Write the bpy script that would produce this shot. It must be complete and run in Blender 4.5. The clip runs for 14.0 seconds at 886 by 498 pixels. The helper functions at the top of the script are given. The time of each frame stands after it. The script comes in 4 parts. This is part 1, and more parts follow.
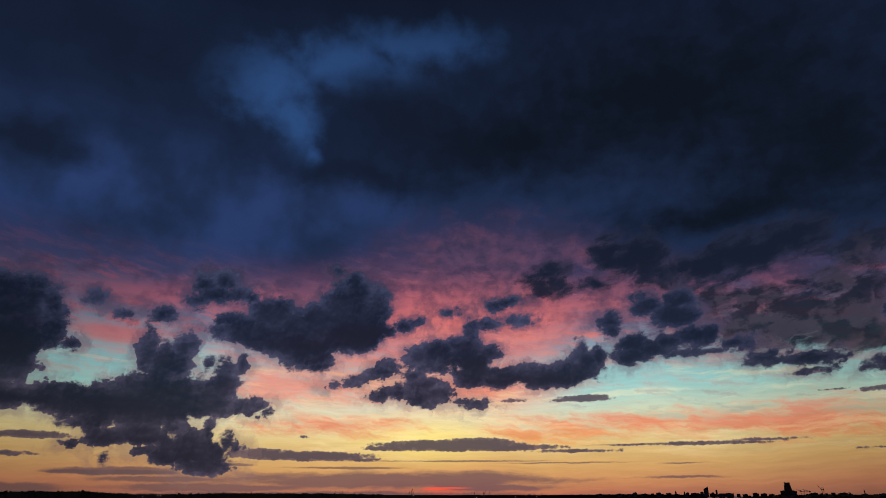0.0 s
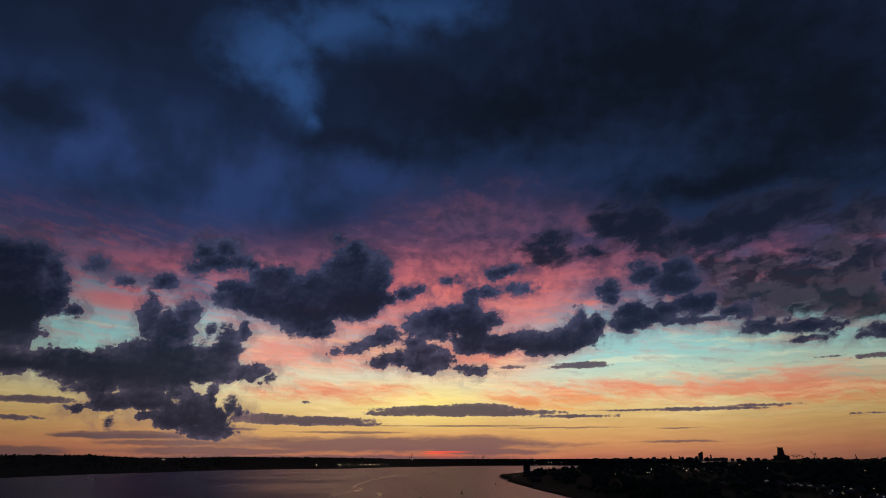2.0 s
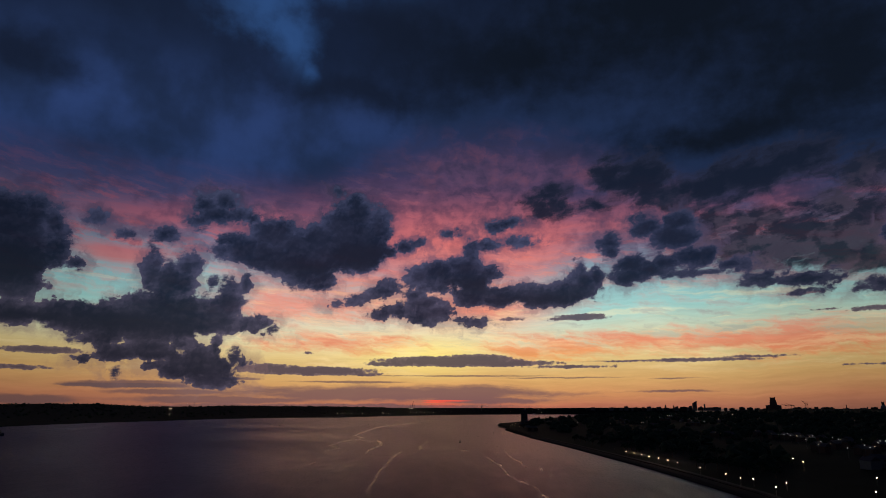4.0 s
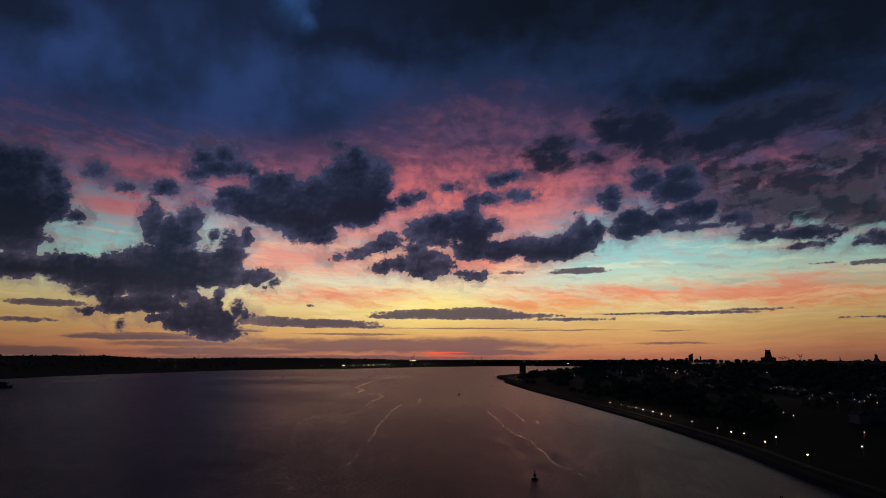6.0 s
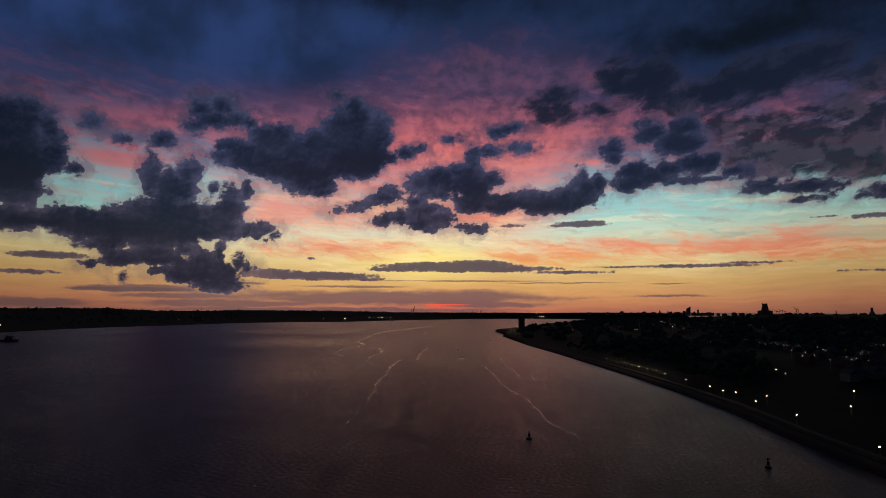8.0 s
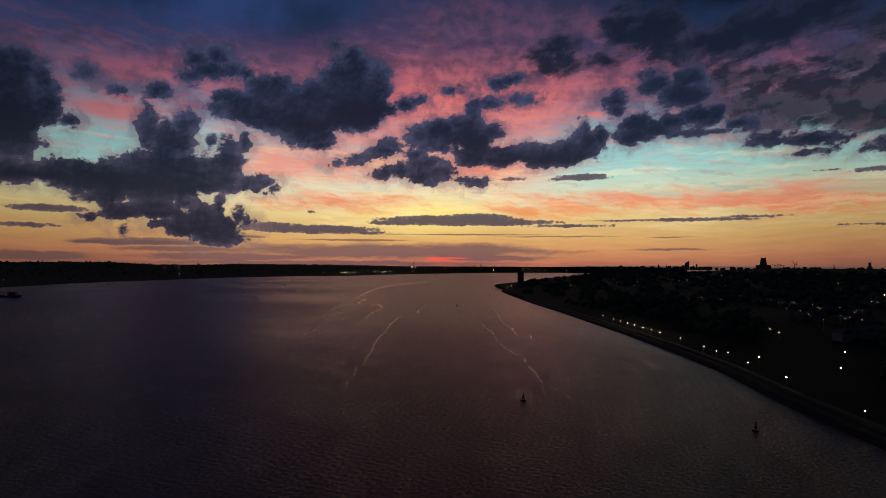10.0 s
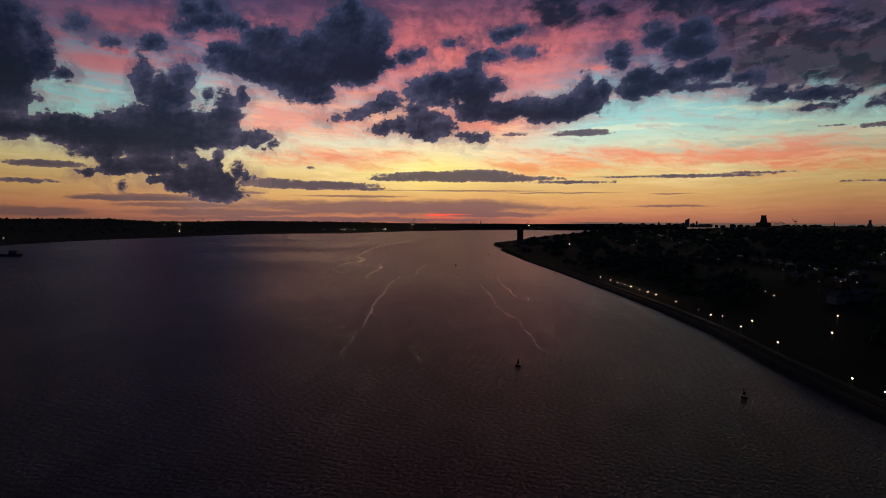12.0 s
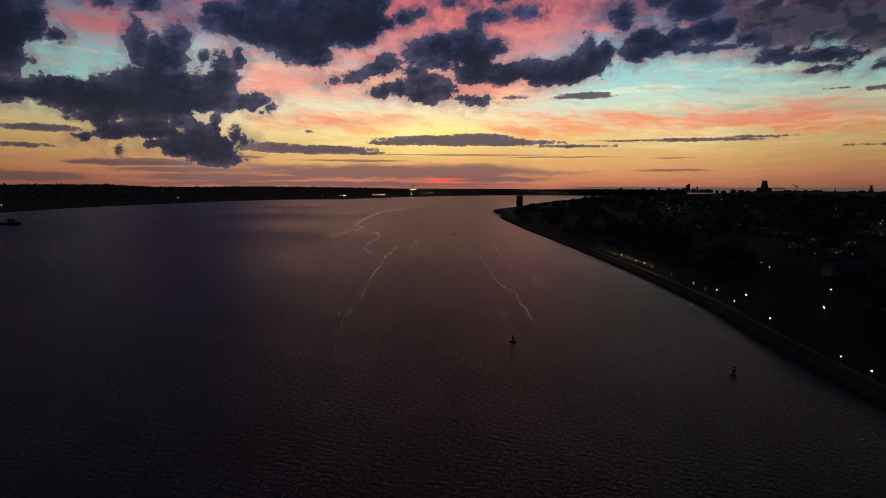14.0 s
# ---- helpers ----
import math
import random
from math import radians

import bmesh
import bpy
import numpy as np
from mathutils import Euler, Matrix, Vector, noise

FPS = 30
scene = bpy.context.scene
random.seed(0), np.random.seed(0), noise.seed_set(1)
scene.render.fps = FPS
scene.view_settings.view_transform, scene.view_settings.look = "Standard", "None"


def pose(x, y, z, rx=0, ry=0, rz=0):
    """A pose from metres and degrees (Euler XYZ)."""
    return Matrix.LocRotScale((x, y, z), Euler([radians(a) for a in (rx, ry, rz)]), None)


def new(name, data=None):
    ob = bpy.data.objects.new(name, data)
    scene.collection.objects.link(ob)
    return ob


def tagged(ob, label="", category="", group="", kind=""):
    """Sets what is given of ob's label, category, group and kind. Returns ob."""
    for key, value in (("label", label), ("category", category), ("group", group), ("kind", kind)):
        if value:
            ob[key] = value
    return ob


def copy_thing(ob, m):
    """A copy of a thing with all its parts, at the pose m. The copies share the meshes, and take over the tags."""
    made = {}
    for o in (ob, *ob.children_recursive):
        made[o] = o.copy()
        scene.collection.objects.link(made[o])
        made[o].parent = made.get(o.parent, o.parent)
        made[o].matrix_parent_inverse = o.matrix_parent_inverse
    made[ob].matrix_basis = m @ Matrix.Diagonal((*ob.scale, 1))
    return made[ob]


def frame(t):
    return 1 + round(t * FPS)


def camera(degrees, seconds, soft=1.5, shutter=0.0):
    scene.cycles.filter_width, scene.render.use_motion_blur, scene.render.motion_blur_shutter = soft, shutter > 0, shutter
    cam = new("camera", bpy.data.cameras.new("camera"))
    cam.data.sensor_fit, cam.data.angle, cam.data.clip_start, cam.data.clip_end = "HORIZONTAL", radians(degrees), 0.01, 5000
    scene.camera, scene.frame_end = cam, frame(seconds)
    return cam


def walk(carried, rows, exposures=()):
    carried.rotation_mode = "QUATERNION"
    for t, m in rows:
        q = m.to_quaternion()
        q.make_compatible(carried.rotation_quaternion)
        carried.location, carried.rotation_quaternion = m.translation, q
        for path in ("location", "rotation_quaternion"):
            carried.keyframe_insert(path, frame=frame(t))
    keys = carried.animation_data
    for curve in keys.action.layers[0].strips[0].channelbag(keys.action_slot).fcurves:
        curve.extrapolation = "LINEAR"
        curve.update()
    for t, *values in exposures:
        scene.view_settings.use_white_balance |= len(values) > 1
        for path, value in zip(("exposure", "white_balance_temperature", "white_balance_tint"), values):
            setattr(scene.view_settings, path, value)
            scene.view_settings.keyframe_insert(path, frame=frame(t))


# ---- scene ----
cam = camera(72.77, 14.0, soft=0.9)
# seconds, x, y, z, yaw, pitch, roll
PATH = [
    (0, -11.02, 1.95, 40.4, -0.074, 22.303, -0.049),
    (0.5, -10.67, 1.92, 41.05, -0.077, 22.04, -0.036),
    (1, -10.32, 1.89, 41.75, -0.079, 21.48, -0.017),
    (1.5, -9.97, 1.86, 42.44, -0.07, 20.387, 0.01),
    (2, -9.61, 1.82, 43.13, -0.063, 19.264, 0.038),
    (2.5, -9.26, 1.79, 43.82, -0.054, 18.135, 0.062),
    (3, -8.9, 1.76, 44.51, -0.046, 17.003, 0.084),
    (5.5, -7.1, 1.6, 48.3, -0.012, 11.502, 0.152),
    (6, -6.73, 1.57, 49.1, 0.005, 10.384, 0.16),
    (6.5, -6.35, 1.52, 50.1, 0.019, 9.253, 0.17),
    (7, -5.97, 1.46, 51.3, 0.029, 8.146, 0.193),
    (7.5, -5.57, 1.4, 52.7, 0.035, 7.005, 0.218),
    (8, -5.17, 1.32, 54.1, 0.04, 5.911, 0.236),
    (10.5, -3.12, 0.89, 60.61, 0.036, 0.42, 0.298),
    (11, -2.7, 0.79, 61.89, 0.037, -0.602, 0.313),
    (11.5, -2.27, 0.68, 63.01, 0.038, -1.627, 0.329),
    (12, -1.83, 0.56, 64.18, 0.036, -2.672, 0.335),
    (12.5, -1.38, 0.43, 65.46, 0.035, -3.679, 0.331),
    (13, -0.93, 0.29, 66.8, 0.034, -4.733, 0.322),
    (13.5, -0.46, 0.15, 68.31, 0.027, -5.755, 0.316),
    (14, 0, 0, 69.99, 0, -6.027, 0.309),
]
walk(cam, [(t, pose(x, y, z, 90 + pitch, 0, yaw) @ pose(0, 0, 0, 0, 0, roll)) for t, x, y, z, yaw, pitch, roll in PATH],
     exposures=((0, 0.0), (8, 0.0), (11, 0.1), (14, 0.18)))


# ---- dusk sky ----
def lin(r, g, b):
    """Display colour, 0 to 255, as scene-linear RGBA."""
    return (*[(v / 255 / 12.92 if v <= 10 else ((v / 255 + 0.055) / 1.055) ** 2.4) for v in (r, g, b)], 1.0)


world = bpy.data.worlds.new("dusk_sky")
scene.world = world
world.use_nodes = True
sky_tree = world.node_tree
sky_tree.nodes.clear()


def node(tree, kind, ins=(), **props):
    n = tree.nodes.new(kind)
    for k, v in props.items():
        setattr(n, k, v)
    for k, v in (ins.items() if isinstance(ins, dict) else enumerate(ins)):
        if v is None:
            continue
        if isinstance(v, bpy.types.NodeSocket):
            tree.links.new(v, n.inputs[k])
        else:
            n.inputs[k].default_value = v
    return n


def S(kind, *ins, **props):
    return node(sky_tree, kind, ins, **props).outputs[0]


def math_(op, *ins):
    return S("ShaderNodeMath", *ins, operation=op)


def vec(op, *ins):
    return S("ShaderNodeVectorMath", *ins, operation=op)


def step(value, a, b):
    """Smooth step from 0 at a to 1 at b."""
    return node(sky_tree, "ShaderNodeMapRange", {0: value, 1: a, 2: b}, interpolation_type="SMOOTHSTEP").outputs[0]


def mix(fac, a, b):
    n = node(sky_tree, "ShaderNodeMix", {0: fac, 6: a, 7: b}, data_type="RGBA")
    return n.outputs[2]


def ramp(value, lo, hi, stops):
    """Colour ramp over value from lo to hi; stops of (value, display colour)."""
    t = node(sky_tree, "ShaderNodeMapRange", {0: value, 1: lo, 2: hi}).outputs[0]
    n = node(sky_tree, "ShaderNodeValToRGB", {0: t})
    band = n.color_ramp
    while len(band.elements) < len(stops):
        band.elements.new(0.5)
    for e, (v, c) in zip(band.elements, stops):
        e.position, e.color = (v - lo) / (hi - lo), lin(*c)
    return n.outputs[0]


def fbm(where, scale, detail, rough, color=False, lacunarity=2.0):
    n = node(sky_tree, "ShaderNodeTexNoise", {"Vector": where, "Scale": scale, "Detail": detail, "Roughness": rough, "Lacunarity": lacunarity}, noise_dimensions="2D")
    return n.outputs["Color" if color else "Fac"]


def lobes(where, *lists, blend=0.12):
    """Distance from the nearest of some ellipses (azimuth, elevation, half width, half height, in degrees), in half widths."""
    d = None
    for a, e, ra, re in (row for rows in lists for row in rows):
        v = vec("MULTIPLY_ADD", where, (1 / ra, 1 / re, 0), (-a / ra, -e / re, 0))
        n = node(sky_tree, "ShaderNodeVectorMath", [v], operation="LENGTH").outputs["Value"]
        d = n if d is None else math_("SMOOTH_MIN", d, n, blend)
    return d


way = S("ShaderNodeVectorMath", S("ShaderNodeTexCoord"), operation="NORMALIZE")
axes = node(sky_tree, "ShaderNodeSeparateXYZ", [way]).outputs
AZ = math_("MULTIPLY", math_("ARCTAN2", axes[0], axes[1]), 57.29578)
EL = math_("MULTIPLY", math_("ARCSINE", axes[2]), 57.29578)
SKY = S("ShaderNodeCombineXYZ", AZ, EL, 0.0)

# slow, streaky and fine turbulence
swirl = vec("MULTIPLY", vec("SUBTRACT", fbm(SKY, 0.5, 8, 0.6, True), (0.5, 0.5, 0.5)), (1.7, 1.3, 0))
curl = vec("MULTIPLY", vec("SUBTRACT", fbm(SKY, 2.0, 5, 0.52, True), (0.5, 0.5, 0.5)), (0.62, 0.5, 0))
SKY_C = vec("ADD", vec("ADD", SKY, swirl), curl)
soft_swirl = vec("MULTIPLY", vec("SUBTRACT", fbm(SKY, 0.09, 6, 0.5, True), (0.5, 0.5, 0.5)), (7, 5, 0))
SKY_S = vec("ADD", SKY, soft_swirl)
SKY_T = vec("ADD", SKY, vec("MULTIPLY", soft_swirl, (0.8, 0.3, 0)))
puffs = fbm(SKY_C, 0.9, 8, 0.58)
fibres = vec("ADD", vec("MULTIPLY", SKY_T, (0.11, 0.9, 0)), vec("MULTIPLY", swirl, (0.05, 0.25, 0)))
streaks = fbm(fibres, 1.0, 8, 0.62)
lean = node(sky_tree, "ShaderNodeSeparateXYZ", [vec("ADD", SKY, vec("MULTIPLY", swirl, (1.5, 0.5, 0)))]).outputs
wisps = fbm(S("ShaderNodeCombineXYZ", math_("MULTIPLY", lean[0], 0.22), math_("MULTIPLY_ADD", lean[0], 0.16, math_("MULTIPLY", lean[1], 1.1)), 0.0), 1.0, 8, 0.64)
mottle = fbm(SKY, 0.13, 6, 0.52)
grain = fbm(vec("MULTIPLY", SKY, (0.8, 1.1, 0)), 0.45, 7, 0.58)

# clear evening sky, from the glow at the horizon up to deep blue
EL_S = node(sky_tree, "ShaderNodeSeparateXYZ", [vec("ADD", SKY, vec("MULTIPLY", soft_swirl, (0, 0.3, 0)))]).outputs[1]
clear = ramp(EL_S, -1, 45, [
    (-1, (120, 74, 68)), (0.3, (186, 106, 82)), (1.2, (214, 142, 90)), (2.6, (222, 166, 102)), (4.3, (232, 193, 128)), (5.6, (234, 209, 162)),
    (7.0, (206, 204, 176)), (8.6, (164, 198, 190)), (11.5, (134, 168, 176)), (14, (126, 118, 140)), (17.5, (72, 66, 96)),
    (21, (46, 52, 88)), (30, (36, 52, 92)), (45, (24, 36, 66))])
side = step(math_("ABSOLUTE", math_("SUBTRACT", AZ, -1.0)), 2, 34)
clear = mix(math_("MULTIPLY", side, 0.78), clear, ramp(EL_S, -1, 45, [
    (-1, (110, 72, 68)), (1, (180, 114, 84)), (3, (200, 152, 96)), (5, (202, 176, 122)), (7, (178, 184, 158)), (9, (138, 182, 176)),
    (12.5, (116, 142, 154)), (15, (98, 82, 108)), (18.5, (56, 58, 92)), (24, (32, 44, 74)), (45, (20, 28, 52))]))
glow = step(lobes(SKY, [(-1.63, 4.75, 9.92, 3.08)]), 1.0, 0.0)
clear = mix(math_("MULTIPLY", glow, 0.75), clear, lin(255, 220, 120))

# a thin salmon veil over the middle of the sunset
heart = math_("MULTIPLY", step(AZ, -24, -12), step(AZ, 15, 5))
clear = mix(math_("MULTIPLY", heart, math_("MULTIPLY", step(EL_S, 5, 8), math_("MULTIPLY_ADD", step(streaks, 0.3, 0.7), 0.5, 0.4))), clear,
            ramp(EL_S, 5, 22, [(5, (238, 204, 146)), (7.5, (230, 180, 148)), (9.5, (224, 144, 120)), (12.5, (206, 104, 98)), (16, (140, 74, 88)), (22, (46, 50, 84))]))
# high cloud lit from below: orange low down, rose higher, then purple
middle = math_("MULTIPLY", step(AZ, -14, -2), step(AZ, 26, 8))
EL_D = math_("MULTIPLY_ADD", step(AZ, 16, 30), 2.0, math_("MULTIPLY_ADD", middle, -5.0, EL_S))
lit = ramp(math_("MULTIPLY_ADD", middle, -1.6, EL_S), 3, 24, [(3, (236, 140, 76)), (5, (226, 112, 80)), (8, (226, 134, 112)), (11, (226, 132, 118)), (13.5, (212, 108, 104)),
                         (16, (176, 92, 102)), (19, (98, 68, 94)), (24, (38, 44, 74))])
lit = mix(math_("MULTIPLY", math_("MULTIPLY", side, step(EL_S, 8, 12)), 0.55), lit, ramp(EL_S, 8, 24, [(8, (170, 126, 120)), (13, (122, 82, 102)), (17, (82, 58, 86)), (24, (38, 44, 74))]))
low_streaks = lobes(SKY_T, [(11.37, 5.54, 7.11, 1.01), (24.82, 5.86, 6.58, 0.94), (31.44, 5.52, 5.83, 1.33), (-10.13, 5.78, 6.15, 0.71), (-12.9, 8.89, 7.66, 1.13),
        (19.3, 5.84, 4.26, 0.69), (-4.39, 5.87, 3.16, 0.52)], blend=0.3)
rose = lobes(SKY_T, [(-0.18, 16.25, 11.08, 3.33), (-24.56, 16.3, 9.32, 1.27), (8.21, 16.91, 7.68, 3.99), (-28.61, 12.63, 4.27, 0.85),
        (19.94, 17.14, 9.96, 2.53), (5.59, 22.34, 12.45, 2.92), (31.62, 17.05, 2.49, 1.38), (12.92, 21.93, 4.95, 2.6),
        (22.25, 17.66, 2.93, 0.9), (2, 9.29, 8.58, 1.27), (-16.59, 16.36, 4.64, 1.86), (34.03, 18.94, 2.39, 0.63)], blend=0.3)
fray = math_("SUBTRACT", streaks, 0.5)
veil = math_("MAXIMUM", math_("MULTIPLY", step(math_("ADD", low_streaks, math_("MULTIPLY", math_("SUBTRACT", wisps, 0.5), 3.6)), 1.7, 0.0), 0.8),
             math_("MULTIPLY", step(math_("ADD", rose, math_("MULTIPLY", fray, 1.5)), 1.5, 0.2), 0.92))
band = math_("MULTIPLY", step(EL_S, 6.5, 15), step(EL_D, 30, 19))
veil = math_("MAXIMUM", veil, math_("MULTIPLY", band, step(wisps, 0.42, 0.72)))
colour = mix(veil, clear, lit)
gleam = math_("MULTIPLY", math_("MULTIPLY", step(EL, 2.0, 4.5), step(EL, 13, 9)), step(streaks, 0.5, 0.68))
colour = mix(math_("MULTIPLY", gleam, 0.3), colour, lin(255, 222, 166))
# thin grey cirrus and shade within the lit cloud
colour = mix(math_("MULTIPLY", math_("MULTIPLY", step(EL, 4.5, 7), step(EL, 12, 8)), math_("MULTIPLY", step(wisps, 0.52, 0.72), 0.45)), colour, lin(150, 140, 140))
shade = math_("MULTIPLY", math_("MULTIPLY", step(EL_S, 11, 17), step(EL_D, 27, 21)), step(grain, 0.42, 0.68))
colour = mix(math_("MULTIPLY", shade, 0.55), colour, lin(58, 49, 74))

# patchy rose and grey altocumulus under the deck
flock = fbm(vec("ADD", vec("MULTIPLY", SKY, (0.75, 1.15, 0)), vec("MULTIPLY", swirl, (0.9, 0.9, 0))), 0.42, 8, 0.6)
flock_band = math_("MULTIPLY", math_("MULTIPLY", step(EL_D, 10.5, 14.5), step(EL_D, 25, 18)), step(AZ, -9, 1))
colour = mix(math_("MULTIPLY", flock_band, math_("MULTIPLY", step(flock, 0.48, 0.74), 0.3)), colour, lin(130, 74, 90))
colour = mix(math_("MULTIPLY", flock_band, math_("MULTIPLY", step(flock, 0.54, 0.34), 0.6)), colour, lin(48, 46, 70))

# fine fibres all through the lower sky
fine = fbm(vec("MULTIPLY", fibres, (2.2, 3.2, 0)), 1.0, 6, 0.6)
colour = mix(step(EL, 14, 8), colour, vec("MULTIPLY", colour, S("ShaderNodeMapRange", fine, 0.3, 0.7, 0.94, 1.07)))

# the dark deck overhead, with one blue rift in it
deck_blue = mix(math_("MULTIPLY", step(mottle, 0.3, 0.72), step(AZ, 30, -25)), lin(30, 42, 70), lin(42, 59, 102))
deck_blue = mix(step(EL, 25, 33), deck_blue, mix(mottle, lin(19, 27, 47), lin(28, 38, 62)))
colour = mix(step(EL_D, 17.5, 22.5), colour, deck_blue)
rift = lobes(SKY_S, [(-18.98, 35.32, 4.88, 3.57), (-16.57, 32.62, 2.8, 2.6), (-15, 30.45, 1.16, 1.12), (-11.02, 38.81, 7.34, 2.62),
        (-3.22, 41.24, 8.71, 1.92)], blend=0.3)
rift_a = step(math_("ADD", rift, math_("MULTIPLY", math_("SUBTRACT", grain, 0.5), 1.2)), 1.5, 0.1)
colour = mix(math_("MULTIPLY", rift_a, 0.76), colour, lin(47, 78, 128))
deck = lobes(SKY_S, [(24.27, 34.09, 21.16, 7.04), (4.85, 32.39, 14.07, 4.15), (36.21, 27.18, 13.64, 6.49), (-8.68, 29.04, 12.96, 1.78),
        (-37.98, 26.65, 4.68, 1.7), (-35.19, 36.35, 11.9, 3.75), (-4, 34.49, 7.58, 3.08), (28.49, 23.8, 12.05, 1.9)], blend=0.5)
deck_a = step(math_("ADD", deck, math_("MULTIPLY", math_("SUBTRACT", grain, 0.5), 1.1)), 1.5, 0.1)
right_dark = step(AZ, -14, 12)
colour = mix(math_("MULTIPLY", deck_a, 0.92), colour, mix(right_dark, lin(21, 28, 46), lin(14, 19, 28)))
colour = mix(step(EL, 36, 50), colour, lin(13, 18, 30))

# low bars of cloud over the horizon, paler with distance
bars = lobes(vec("ADD", SKY, vec("MULTIPLY", swirl, (1.0, 0.32, 0))), [(-6.33, 1.19, 16.44, 0.74), (3.99, 0.66, 7.16, 0.3), (-19.04, 0.64, 8.72, 0.33), (-27.07, 1.84, 4.53, 0.31), (-34.17, 0.62, 3.36, 0.41),
        (-11.32, 0.1, 15.96, 0.24), (20.72, 1.44, 4.09, 0.14), (-23.6, 1.26, 5.22, 0.23)], blend=0.2)
bar_a = step(math_("ADD", bars, math_("MULTIPLY", math_("SUBTRACT", streaks, 0.5), 1.5)), 1.3, 0.6)
colour = mix(math_("MULTIPLY", bar_a, 0.85), colour, mix(side, lin(116, 82, 84), lin(112, 80, 78)))

# the sun's last red at the horizon
SHELF_LINE = vec("ADD", SKY, vec("MULTIPLY", swirl, (0.6, 0.06, 0)))
ember = math_("MAXIMUM", math_("MULTIPLY", step(lobes(SKY, [(0.1, 0.28, 2.6, 0.36)]), 1.0, 0.1), 0.35), step(lobes(SHELF_LINE, [(0.3, 0.62, 2.0, 0.07), (-0.6, 0.5, 1.2, 0.05)]), 1.4, 0.6))
colour = mix(math_("MULTIPLY", ember, math_("MULTIPLY_ADD", step(streaks, 0.3, 0.6), 0.5, 0.4)), colour, lin(255, 88, 66))


def blobs(where, *lists, blend=0.35):
    """Signed distance in degrees, negative inside, from some ellipses (azimuth, elevation, half width, half height)."""
    d = None
    for a, e, ra, re in (row for rows in lists for row in rows):
        v = vec("MULTIPLY_ADD", where, (1 / ra, 1 / re, 0), (-a / ra, -e / re, 0))
        n = node(sky_tree, "ShaderNodeVectorMath", [v], operation="LENGTH").outputs["Value"]
        k = 2 * ra * re / (ra + re)
        n = math_("MULTIPLY_ADD", n, k, -k)
        d = n if d is None else math_("SMOOTH_MIN", d, n, blend)
    return d


def cells(where, scale):
    """Distance from the nearest of scattered centres: rounded heads parted by creases."""
    return node(sky_tree, "ShaderNodeTexVoronoi", {"Vector": where, "Scale": scale}, voronoi_dimensions="2D").outputs["Distance"]


def heads(where):
    return math_("MULTIPLY_ADD", cells(where, 0.6), 0.5, math_("MULTIPLY_ADD", cells(where, 1.35), 0.5, math_("MULTIPLY_ADD", cells(where, 3.2), 0.26, -0.567)))


# thin shelves of cloud with knobbly tops, low over the water
SHELF = vec("ADD", SKY, vec("MULTIPLY", vec("ADD", swirl, curl), (0.9, 0.12, 0)))
shelves = blobs(SHELF, [(0.91, 4.2, 7.3, 0.5), (3.1, 4.42, 3.6, 0.46), (5.6, 4.0, 5.2, 0.3), (-4.6, 3.95, 2.6, 0.22), (-12.52, 3.23, 6.4, 0.42), (-15.97, 3.4, 2.8, 0.44),
        (-33.35, 4.36, 2.9, 0.3), (-35.2, 2.98, 2.4, 0.2), (11.8, 3.66, 3.6, 0.15)],
                [(22.3, 4.07, 5.6, 0.15), (27.5, 4.24, 2.6, 0.12), (17.6, 4.1, 2.4, 0.08), (-12.63, 4.87, 0.5, 0.13), (13.07, 8.15, 2.5, 0.3), (11.2, 8.02, 1.3, 0.14), (6.53, 8.09, 1.06, 0.17),
        (35.92, 7.56, 1.4, 0.2), (32.9, 7.75, 0.9, 0.08), (31.21, 9.16, 1.68, 0.14), (-7.43, 2.98, 2.06, 0.14), (35.18, 3.35, 1.5, 0.08)], blend=0.1)
lines = blobs(SHELF, [(-0.67, 2.86, 6.25, 0.06), (-8.42, 2.27, 4.58, 0.08), (11.71, 2.67, 3, 0.04), (-18.28, 2.45, 1.41, 0.1), (20.5, 2.55, 1.1, 0.03), (-27.5, 1.75, 4.4, 0.16), (18.4, 4.12, 3.2, 0.06)], blend=0.05)
colour = mix(math_("MULTIPLY", step(math_("MULTIPLY_ADD", math_("SUBTRACT", streaks, 0.5), 0.3, lines), 0.09, -0.06), 0.75), colour, lin(104, 80, 82))
knobbly = cells(vec("MULTIPLY", SKY, (1.0, 1.5, 0)), 2.6)
shelf_e = math_("MULTIPLY_ADD", math_("SUBTRACT", knobbly, 0.42), 0.15, math_("MULTIPLY_ADD", math_("SUBTRACT", puffs, 0.5), 0.5, shelves))
shelf_a = step(shelf_e, 0.07, -0.09)
colour = mix(math_("MULTIPLY", shelf_a, 0.93), colour, mix(step(math_("ADD", shelf_e, math_("MULTIPLY", math_("SUBTRACT", puffs, 0.5), 0.8)), -0.4, 0.1), lin(74, 61, 76), lin(108, 88, 95)))

